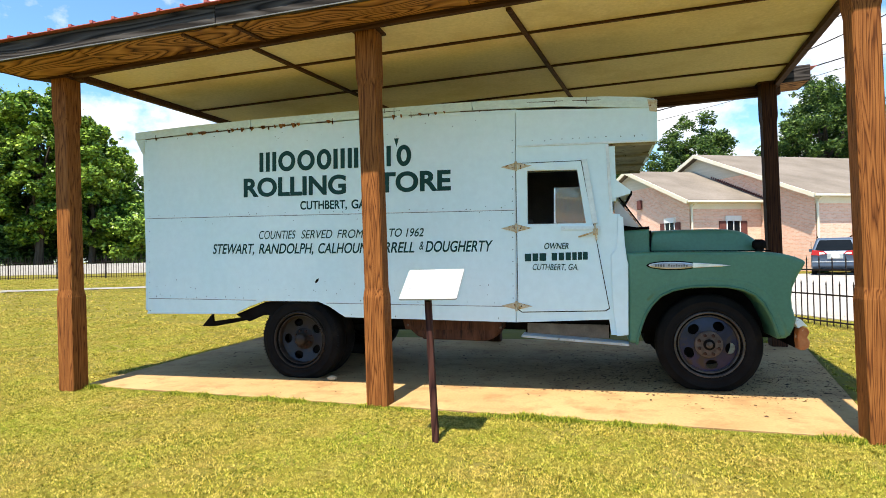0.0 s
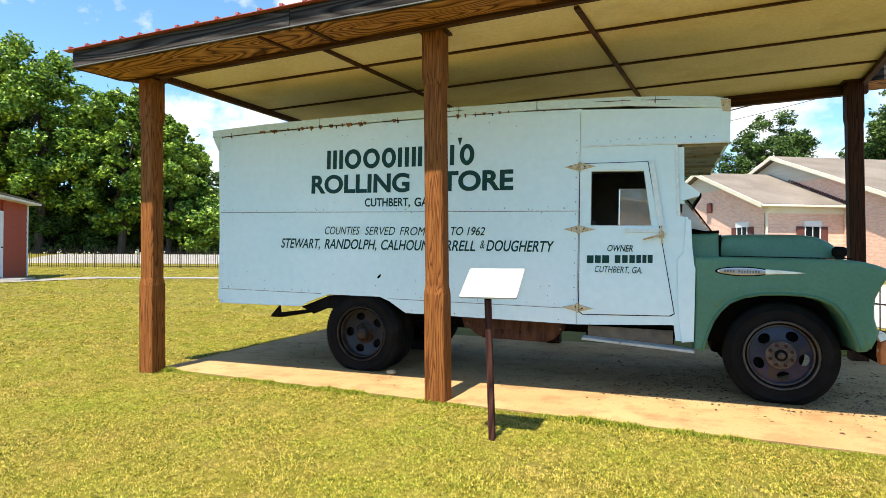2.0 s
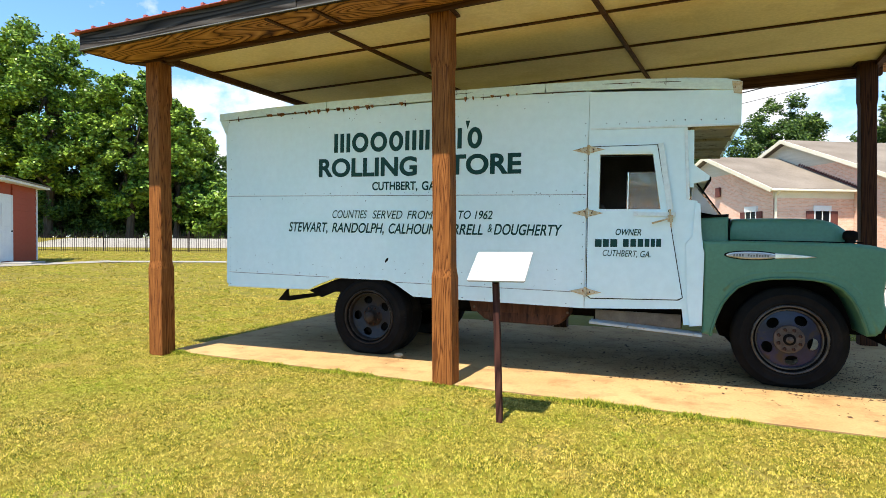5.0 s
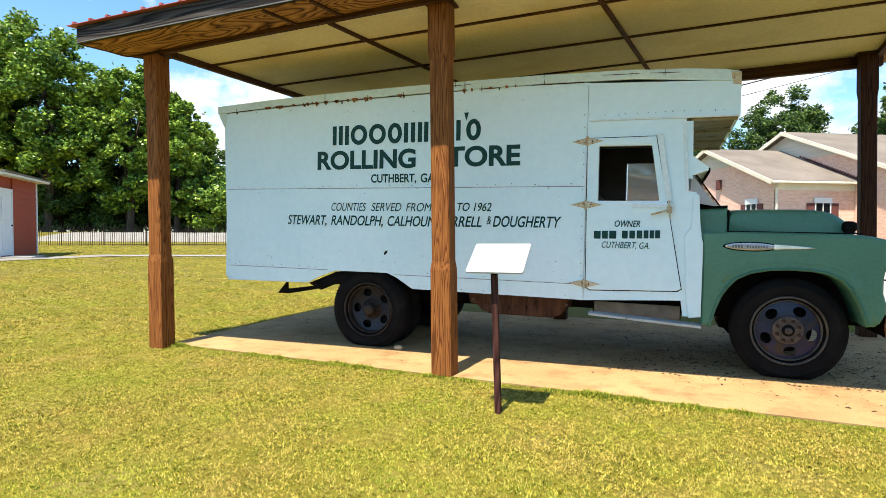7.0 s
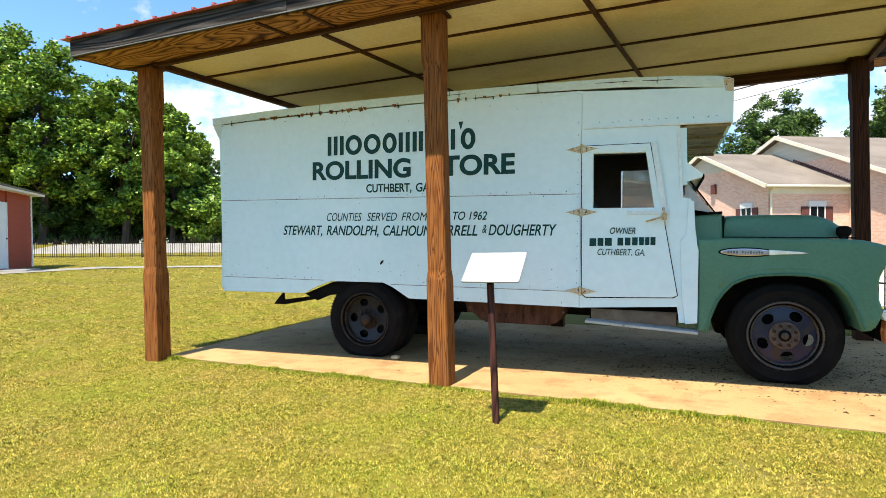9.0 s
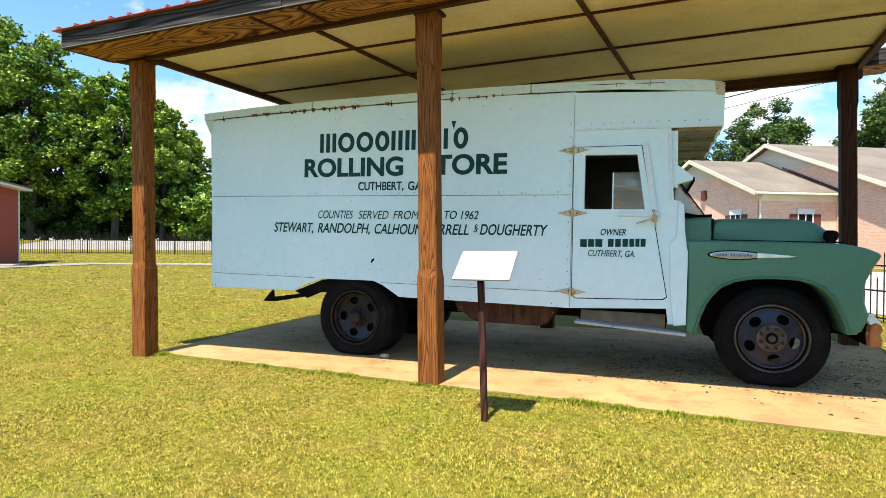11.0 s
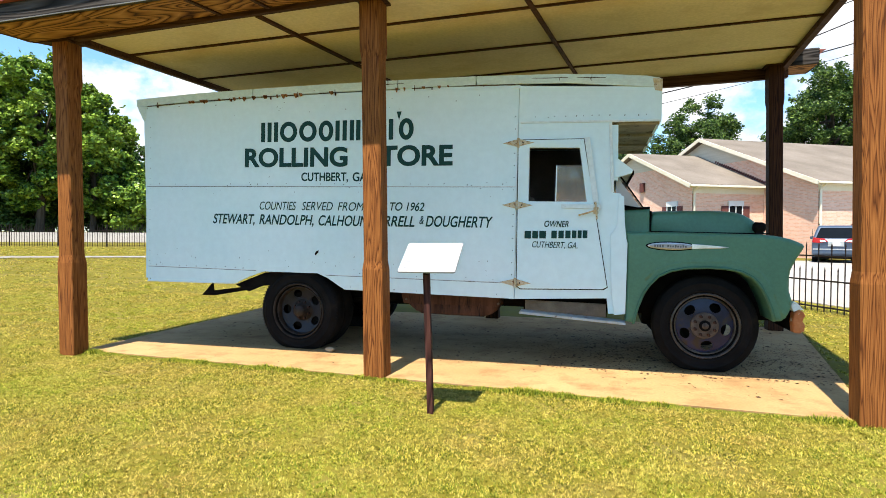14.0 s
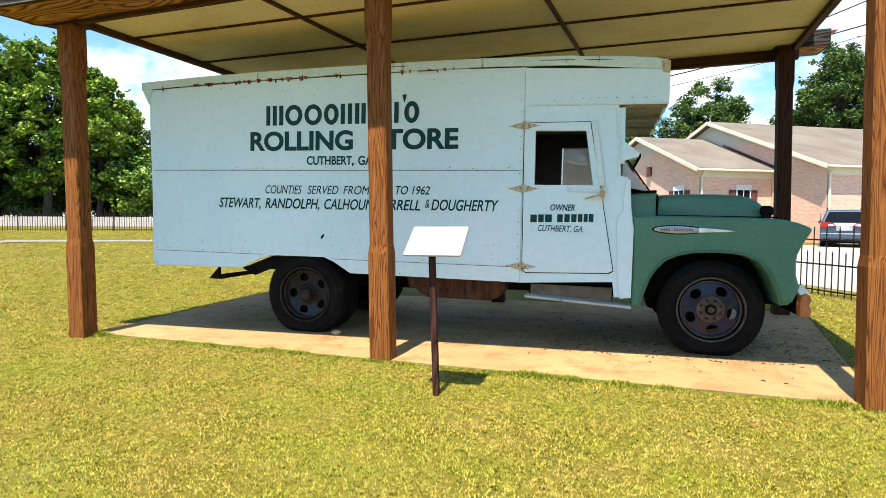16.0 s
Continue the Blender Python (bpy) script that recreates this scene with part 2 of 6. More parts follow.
M_SHINGLE = surface("grey_brown_shingles", (0.15, 0.128, 0.105), (0.22, 0.19, 0.16), 0.5, 0.9, grain=9, bump=0.4)
M_CREAM = surface("cream_eave_trim", (0.72, 0.66, 0.50), (0.80, 0.74, 0.60), 1.0, 0.6)
M_SIDING = surface("pale_gable_siding", (0.55, 0.50, 0.40), (0.64, 0.58, 0.47), 1.0, 0.7, stretch=(0.4, 0.4, 8))
M_SHUTTER = surface("brown_shutter", (0.11, 0.04, 0.035), (0.16, 0.06, 0.05), 4.0, 0.6)
M_ROAD = surface("pale_concrete_road", (0.32, 0.295, 0.265), (0.40, 0.37, 0.335), 0.4, 0.9, grain=12, bump=0.2, spots=(0.35, 0.32, 0.29), spot_at=(0.55, 0.75), spot_scale=0.8)
M_RUNBOARD = surface("scuffed_running_board", (0.34, 0.36, 0.35), (0.50, 0.52, 0.50), 6.0, 0.75, grain=30, bump=0.2, spots=(0.12, 0.075, 0.045), spot_at=(0.62, 0.7), spot_scale=9)
M_LANE = surface("grey_concrete_road", (0.23, 0.218, 0.195), (0.29, 0.275, 0.25), 0.4, 0.9, grain=12, bump=0.2)
M_DRIP = surface("dull_galvanised_edge", (0.12, 0.12, 0.12), (0.2, 0.2, 0.19), 9.0, 0.6, metal=0.3)
M_VAN = surface("dark_blue_car_paint", (0.055, 0.085, 0.135), (0.07, 0.105, 0.16), 2.0, 0.35, metal=0.3, bump=0.0, coat=0.3)
M_LAMPRED = surface("red_lamp_lens", (0.33, 0.008, 0.01), (0.42, 0.014, 0.014), 5.0, 0.25)
M_PLATE = surface("pale_plate", (0.7, 0.7, 0.7), (0.8, 0.8, 0.8), 5.0, 0.5)
M_BARK = surface("grey_brown_bark", (0.045, 0.034, 0.025), (0.10, 0.078, 0.058), 3.0, 0.95, bump=0.8, stretch=(4, 4, 0.6))
M_HEDGE = surface("dark_hedge", (0.03, 0.07, 0.015), (0.06, 0.12, 0.03), 6.0, 0.9)
M_CABLE = surface("black_cable", (0.01, 0.01, 0.01), (0.02, 0.02, 0.02), 2.0, 0.7)

for glossy in (M_DISC, M_REARDISC):
    glossy.node_tree.nodes["Principled BSDF"].inputs["Specular IOR Level"].default_value = 0.3
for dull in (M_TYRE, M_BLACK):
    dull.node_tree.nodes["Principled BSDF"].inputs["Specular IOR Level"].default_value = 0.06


def glass_material(name, tint, rough=0.03):
    m, nt, b = material(name)
    b.inputs["Base Color"].default_value = (*tint, 1)
    b.inputs["Transmission Weight"].default_value, b.inputs["Roughness"].default_value, b.inputs["IOR"].default_value = 1.0, rough, 1.06
    return m


M_GLASS = glass_material("dusty_cab_glass", (0.62, 0.58, 0.5))
M_DARKGLASS = surface("dark_window_glass", (0.006, 0.008, 0.010), (0.010, 0.013, 0.016), 1.0, 0.08, bump=0.0)
M_DARKGLASS.node_tree.nodes["Principled BSDF"].inputs["Specular IOR Level"].default_value = 0.12


def clouded_glass(name, dust, share):
    m, nt, b = material(name)
    b.inputs["Base Color"].default_value, b.inputs["Roughness"].default_value = (*dust, 1), 0.4
    clear, mx = nt.nodes.new("ShaderNodeBsdfTransparent"), nt.nodes.new("ShaderNodeMixShader")
    clear.inputs["Color"].default_value = (0.8, 0.8, 0.78, 1)
    nt.links.new(ramp(nt, noise_tex(nt, 5.0, 6.0, 0.6), [(0.3, (share - 0.1,) * 3), (0.7, (share + 0.1,) * 3)]), mx.inputs[0])
    nt.links.new(clear.outputs[0], mx.inputs[1])
    nt.links.new(b.outputs[0], mx.inputs[2])
    nt.links.new(mx.outputs[0], nt.nodes["Material Output"].inputs["Surface"])
    return m


M_DUSTGLASS = clouded_glass("grimy_pane", (0.30, 0.27, 0.22), 0.38)
# Beige laid into the corner pane's colour as the reflection on the glass.
M_QUARTER = clouded_glass("pale_reflection_pane", (0.52, 0.48, 0.44), 0.85)


def island_material(name, stops, rough=0.7, trans=0.25, patch=None):
    m, nt, b = material(name)
    geo = nt.nodes.new("ShaderNodeNewGeometry")
    col = ramp(nt, geo.outputs["Random Per Island"], stops)
    if patch:
        for scale, tone, amount in patch:
            f = ramp(nt, noise_tex(nt, scale, 4.0, 0.6), [(0.42, (0, 0, 0)), (0.66, (1, 1, 1))])
            col = blend(nt, f, col, blend(nt, amount, col, tone))
    nt.links.new(col, b.inputs["Base Color"])
    b.inputs["Roughness"].default_value = rough
    b.inputs["Specular IOR Level"].default_value = 0.25
    if trans:
        t = nt.nodes.new("ShaderNodeBsdfTranslucent")
        nt.links.new(col, t.inputs["Color"])
        mx = nt.nodes.new("ShaderNodeMixShader")
        mx.inputs[0].default_value = trans
        nt.links.new(b.outputs[0], mx.inputs[1])
        nt.links.new(t.outputs[0], mx.inputs[2])
        nt.links.new(mx.outputs[0], nt.nodes["Material Output"].inputs["Surface"])
    return m


M_GRASS = island_material("mown_summer_grass", [(0.0, (0.020, 0.030, 0.003)), (0.30, (0.125, 0.145, 0.010)), (0.64, (0.47, 0.40, 0.036)), (1.0, (0.88, 0.66, 0.20))], 0.75, 0.2, ((2.6, (0.52, 0.36, 0.10), 0.55), (0.95, (0.22, 0.33, 0.012), 0.45), (30.0, (0.07, 0.08, 0.006), 0.35)))
M_LUSH = island_material("lush_edge_grass", [(0.0, (0.04, 0.07, 0.004)), (0.4, (0.17, 0.23, 0.014)), (1.0, (0.48, 0.44, 0.05))], 0.75, 0.25)
M_LEAF = island_material("broad_green_leaves", [(0.0, (0.010, 0.030, 0.005)), (0.45, (0.055, 0.130, 0.016)), (0.75, (0.15, 0.27, 0.03)), (1.0, (0.42, 0.56, 0.08))], 0.4, 0.12, ((0.33, (0.34, 0.46, 0.05), 0.5),))
M_LEAF2 = island_material("dark_and_shaded_leaves", [(0.0, (0.020, 0.050, 0.010)), (0.6, (0.048, 0.095, 0.018)), (1.0, (0.17, 0.26, 0.045))], 0.55, 0.2)
M_GROUND = surface("lawn_ground", (0.11, 0.098, 0.009), (0.18, 0.152, 0.017), 0.9, 0.95, grain=40, bump=0.5, spots=(0.16, 0.125, 0.04), spot_at=(0.5, 0.75), spot_scale=1.6)


def brick_material():
    m, nt, b = material("pink_brick")
    co, mp, br = nt.nodes.new("ShaderNodeTexCoord"), nt.nodes.new("ShaderNodeMapping"), nt.nodes.new("ShaderNodeTexBrick")
    mp.inputs["Rotation"].default_value = (radians(90), 0, 0)
    for k, v in (("Scale", 1.0), ("Mortar Size", 0.008), ("Brick Width", 0.21), ("Row Height", 0.075), ("Bias", 0.0)):
        br.inputs[k].default_value = v
    for k, v in (("Color1", (0.70, 0.38, 0.27, 1)), ("Color2", (0.82, 0.51, 0.38, 1)), ("Mortar", (0.70, 0.57, 0.46, 1))):
        br.inputs[k].default_value = v
    nt.links.new(co.outputs["Object"], mp.inputs["Vector"])
    nt.links.new(mp.outputs["Vector"], br.inputs["Vector"])
    col = blend(nt, 0.4, br.outputs["Color"], ramp(nt, noise_tex(nt, 0.7), [(0.3, (0.75, 0.72, 0.7)), (0.7, (1, 1, 1))]), "MULTIPLY")
    nt.links.new(col, b.inputs["Base Color"])
    b.inputs["Roughness"].default_value = 0.9
    return m


M_BRICK = brick_material()


# ---- shape helpers ----
def mesh_of(bm, name, mat, smooth=False):
    bmesh.ops.recalc_face_normals(bm, faces=bm.faces)
    me = bpy.data.meshes.new(name)
    bm.to_mesh(me)
    bm.free()
    me.materials.append(mat)
    if smooth:
        me.shade_smooth()
    return me


def part(name, bm, mat, parent, label="", smooth=False, at=None):
    ob = new(name, mesh_of(bm, name, mat, smooth))
    ob.parent = parent
    if at is not None:
        ob.matrix_basis = at
    return tagged(ob, label) if label else ob


def thing(name, label, category, m=None, group="", kind=""):
    ob = new(name)
    ob.empty_display_size = 0.2
    if m is not None:
        ob.matrix_basis = m
    return tagged(ob, label, category, group, kind)


def solid(name, bm, mat, label, category, m=None, group="", kind="", smooth=False):
    ob = new(name, mesh_of(bm, name, mat, smooth))
    if m is not None:
        ob.matrix_basis = m
    return tagged(ob, label, category, group, kind)


def box(x0, x1, y0, y1, z0, z1, bev=0.0, bm=None, seg=2):
    own = bmesh.new()
    bmesh.ops.create_cube(own, size=1.0, matrix=Matrix.LocRotScale(((x0 + x1) / 2, (y0 + y1) / 2, (z0 + z1) / 2), None, (abs(x1 - x0), abs(y1 - y0), abs(z1 - z0))))
    if bev:
        bmesh.ops.bevel(own, geom=own.edges[:], offset=bev, segments=seg, profile=0.6, affect="EDGES")
    return join(bm, own)


def join(bm, own):
    if bm is None:
        return own
    me = bpy.data.meshes.new("tmp")
    own.to_mesh(me)
    own.free()
    bm.from_mesh(me)
    bpy.data.meshes.remove(me)
    return bm


def plate(outer, holes=(), y0=0.0, y1=0.03, bev=0.0, bm=None, segs=2):
    """A flat piece with holes, its outline in x and z, its thickness along y."""
    own = bmesh.new()
    edges = []
    for loop in (outer, *holes):
        vs = [own.verts.new((x, y0, z)) for x, z in loop]
        edges += [own.edges.new((vs[i - 1], vs[i])) for i in range(len(vs))]
    bmesh.ops.triangle_fill(own, use_beauty=True, use_dissolve=False, edges=edges)
    got = bmesh.ops.extrude_face_region(own, geom=own.faces[:])
    bmesh.ops.translate(own, verts=[v for v in got["geom"] if isinstance(v, bmesh.types.BMVert)], vec=(0, y1 - y0, 0))
    bmesh.ops.recalc_face_normals(own, faces=own.faces)
    if bev:
        sharp = [e for e in own.edges if len(e.link_faces) == 2 and e.calc_face_angle() > 0.7 and abs(e.verts[0].co.y - e.verts[1].co.y) < 1e-5 and abs(e.verts[0].co.y - y0) < 1e-5]
        bmesh.ops.bevel(own, geom=sharp, offset=bev, segments=segs, profile=0.5, affect="EDGES")
    return join(bm, own)


def slab_poly(corners, z0f, z1f, bm=None):
    """A sheet over a plan outline between two heights, each a function of x and y."""
    own = bmesh.new()
    lo = [own.verts.new((x, y, z0f(x, y))) for x, y in corners]
    hi = [own.verts.new((x, y, z1f(x, y))) for x, y in corners]
    own.faces.new(lo[::-1])
    own.faces.new(hi)
    for i in range(len(lo)):
        own.faces.new((lo[i - 1], lo[i], hi[i], hi[i - 1]))
    return join(bm, own)


def beam(a, b, w, h, bm=None, up=(0, 0, 1), bev=0.0):
    """A straight timber from a to b, w across and h deep, its middle line on a to b."""
    a, b = Vector(a), Vector(b)
    d = (b - a).normalized()
    s = d.cross(Vector(up)).normalized()
    u = s.cross(d)
    m = Matrix((s, d, u)).transposed().to_4x4()
    m.translation = (a + b) / 2
    own = bmesh.new()
    bmesh.ops.create_cube(own, size=1.0, matrix=m @ Matrix.Diagonal((w, (b - a).length, h, 1)))
    if bev:
        bmesh.ops.bevel(own, geom=own.edges[:], offset=bev, segments=1, affect="EDGES")
    return join(bm, own)


def lathe(profile, steps=40, bm=None, axis="y"):
    """Turn a profile of (radius, along) round the y axis (or z)."""
    own = bmesh.new()
    rings = []
    for i in range(steps):
        a = 2 * math.pi * i / steps
        c, s = math.cos(a), math.sin(a)
        rings.append([own.verts.new((r * c, y, r * s) if axis == "y" else (r * c, r * s, y)) for r, y in profile])
    for i in range(steps):
        for j in range(len(profile) - 1):
            own.faces.new((rings[i - 1][j], rings[i][j], rings[i][j + 1], rings[i - 1][j + 1]))
    bmesh.ops.remove_doubles(own, verts=own.verts[:], dist=1e-5)
    return join(bm, own)


def tube(points, r, bm=None, sides=6, r_end=None):
    """A round bar along a bent line, tapering to r_end."""
    own = bmesh.new()
    pts = [Vector(p) for p in points]
    prev = None
    for i, p in enumerate(pts):
        d = (pts[min(i + 1, len(pts) - 1)] - pts[max(i - 1, 0)]).normalized()
        s = d.cross(Vector((0.13, 0.21, 0.97)) if abs(d.z) < 0.9 else Vector((0, 1, 0))).normalized()
        u = s.cross(d)
        k = r if r_end is None else r + (r_end - r) * i / (len(pts) - 1)
        ring = [own.verts.new(p + k * (math.cos(2 * math.pi * j / sides) * s + math.sin(2 * math.pi * j / sides) * u)) for j in range(sides)]
        if prev:
            for j in range(sides):
                own.faces.new((prev[j - 1], prev[j], ring[j], ring[j - 1]))
        else:
            own.faces.new(ring)
        prev = ring
    own.faces.new(prev)
    return join(bm, own)


def raw_mesh(name, verts, faces, mat):
    """A mesh from computed arrays; faces is an n by 3 or n by 4 array."""
    me = bpy.data.meshes.new(name)
    n, k = faces.shape
    me.vertices.add(len(verts))
    me.vertices.foreach_set("co", verts.astype(np.float32).ravel())
    me.loops.add(n * k)
    me.loops.foreach_set("vertex_index", faces.astype(np.int32).ravel())
    me.polygons.add(n)
    me.polygons.foreach_set("loop_start", np.arange(0, n * k, k, dtype=np.int32))
    me.polygons.foreach_set("loop_total", np.full(n, k, dtype=np.int32))
    me.update(calc_edges=True)
    me.materials.append(mat)
    return me


def lettering(body, x0, x1, z0, z1, y=-0.003, shear=0.0, weight=0.0):
    """Letters of the built-in font, fitted into a rectangle on the x, z plane."""
    cu = bpy.data.curves.new("letters", "FONT")
    cu.body, cu.shear, cu.offset, cu.extrude = body, shear, weight, 0.002
    ob = bpy.data.objects.new("letters", cu)
    scene.collection.objects.link(ob)
    me = bpy.data.meshes.new_from_object(ob.evaluated_get(bpy.context.evaluated_depsgraph_get()))
    bpy.data.objects.remove(ob)
    co = np.array([v.co[:] for v in me.vertices])
    lo, hi = co.min(0), co.max(0)
    bm = bmesh.new()
    bm.from_mesh(me)
    bpy.data.meshes.remove(me)
    for v in bm.verts:
        fx, fz = (v.co.x - lo[0]) / (hi[0] - lo[0]), (v.co.y - lo[1]) / (hi[1] - lo[1])
        v.co = Vector((x0 + fx * (x1 - x0), y - 0.001 * (v.co.z > 0), z0 + fz * (z1 - z0)))
    return bm


def ground_z(x, y):
    """The lawn: level round the slab, rising gently past it, with a bank beyond the far fence."""
    x, y = np.asarray(x, float), np.asarray(y, float)
    t = np.clip((-x - 5.5) / 16.0, 0, 1)
    d = np.clip(((x + 36.5) * -0.355 + (y - 21.35) * 0.935 - 0.5) / 9.0, 0, 1)
    s = np.clip((-x - 8.0) / 8.0, 0, 1)
    return 0.45 * t * t * (3 - 2 * t) + 0.72 * d * d * (3 - 2 * d) * s - 0.012


def aside(a, z):
    """Plan x and y of a place z metres ahead of the first stand and a metres to the right of that line of sight."""
    return (z * -0.2689 + a * 0.9632, z * 0.9632 + a * 0.2689)


# ---- ground, slab, roads ----
def grid_strip(corner, along, across, length, width, nl, nw, lift, name, mat, label, category):
    """A ground-hugging strip: corner, unit vectors along and across, and its lift over the ground."""
    s, t = np.meshgrid(np.linspace(0, length, nl), np.linspace(0, width, nw), indexing="ij")
    x = corner[0] + s * along[0] + t * across[0]
    y = corner[1] + s * along[1] + t * across[1]
    v = np.stack([x, y, ground_z(x, y) + lift], -1).reshape(-1, 3)
    i = np.arange(nl * nw).reshape(nl, nw)
    f = np.stack([i[:-1, :-1], i[1:, :-1], i[1:, 1:], i[:-1, 1:]], -1).reshape(-1, 4)
    return tagged(new(name, raw_mesh(name, v, f, mat)), label, category, kind="structure")


def ground_sheet():
    xs = np.concatenate([[-900, -400, -200, -120], np.linspace(-80, -24, 15), np.linspace(-23, -5, 37), np.linspace(-3, 60, 22), [120, 250, 900]])
    ys = np.concatenate([[-600, -100, -30], np.linspace(-10, 60, 36), [90, 150, 400, 1200]])
    x, y = np.meshgrid(xs, ys, indexing="ij")
    v = np.stack([x, y, ground_z(x, y)], -1).reshape(-1, 3)
    i = np.arange(len(xs) * len(ys)).reshape(len(xs), len(ys))
    f = np.stack([i[:-1, :-1], i[1:, :-1], i[1:, 1:], i[:-1, 1:]], -1).reshape(-1, 4)
    tagged(new("ground", raw_mesh("ground", v, f, M_GROUND)), "sunlit yellow-green mown lawn reaching the trees", "lawn", kind="structure")


ground_sheet()
SLAB = [(-5.22, 4.95), (1.80, 4.46), (2.58, 8.75), (-5.36, 8.75)]
slab_bm = slab_poly(SLAB, lambda x, y: -0.14, lambda x, y: 0.0)
bmesh.ops.bevel(slab_bm, geom=[e for e in slab_bm.edges if e.verts[0].co.z > -0.01 and e.verts[1].co.z > -0.01], offset=0.012, segments=2, affect="EDGES")
solid("slab", slab_bm, M_SLAB, "sandy concrete slab under the carport, dusty", "slab", kind="structure")
grid_strip((-38.0, 24.3), (0.935, 0.355), (-0.355, 0.935), 60, 9.0, 121, 12, 0.015, "road", M_LANE, "pale concrete road behind the iron fence", "road")
grid_strip((-17.75, 8.0), (-0.02, 1.0), (-1.0, -0.02), 7.2, 0.85, 24, 3, 0.020, "path", M_LANE, "narrow concrete path beside the shed", "path")
grid_strip((-17.85, 14.4), (0.57, 0.82), (-0.82, 0.57), 9, 0.85, 30, 3, 0.024, "path", M_LANE, "narrow concrete path across the lawn", "path")
lot = slab_poly([(2.6, 14.6), (5.0, 9.7), (34, 13), (34, 42), (13, 33.0), (-4, 28)], lambda x, y: -0.10, lambda x, y: 0.006)
solid("pavement", lot, M_ROAD, "pale concrete parking lot before the brick building", "parking lot", kind="structure")


# ---- carport ----
def roof_z(x, y):
    return 3.167 + 0.027 * x + 0.024 * y


def post(x, y, h, label, lean=0.015, mat=M_POST):
    """A square timber, notched slimmer between its foot and head."""
    ob = thing("carport_post", label, "post", pose(x, y, -0.06), "carport posts")
    bm = bmesh.new()
    prof = [(0.0, 0.092), (0.98, 0.092), (1.06, 0.083), (h * 0.86, 0.083), (h * 0.885, 0.092), (h + 0.06, 0.092)]
    rings = []
    for z, r in prof:
        c = 0.012 if r < 0.09 else 0.006
        pts = [(-r + c, -r), (r - c, -r), (r, -r + c), (r, r - c), (r - c, r), (-r + c, r), (-r, r - c), (-r, -r + c)]
        rings.append([bm.verts.new((px - lean * z, py, z)) for px, py in pts])
    for a, b in zip(rings, rings[1:]):
        for i in range(8):
            bm.faces.new((a[i - 1], a[i], b[i], b[i - 1]))
    bm.faces.new(rings[0][::-1])
    bm.faces.new(rings[-1])
    part("timber", bm, mat, ob)
    top = h + 0.05
    part("cap_trim", box(-0.125 - lean * top, 0.125 - lean * top, -0.105, 0.105, top - 0.012, top + 0.008), M_BEAM, ob)
    return ob


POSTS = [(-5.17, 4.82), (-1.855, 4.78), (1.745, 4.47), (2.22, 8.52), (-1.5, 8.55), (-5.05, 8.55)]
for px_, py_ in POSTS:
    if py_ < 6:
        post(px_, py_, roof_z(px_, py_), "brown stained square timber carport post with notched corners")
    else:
        post(px_, py_, roof_z(px_, py_), "square timber carport post behind the truck, coloured dark for shade", mat=M_SHADEPOST)


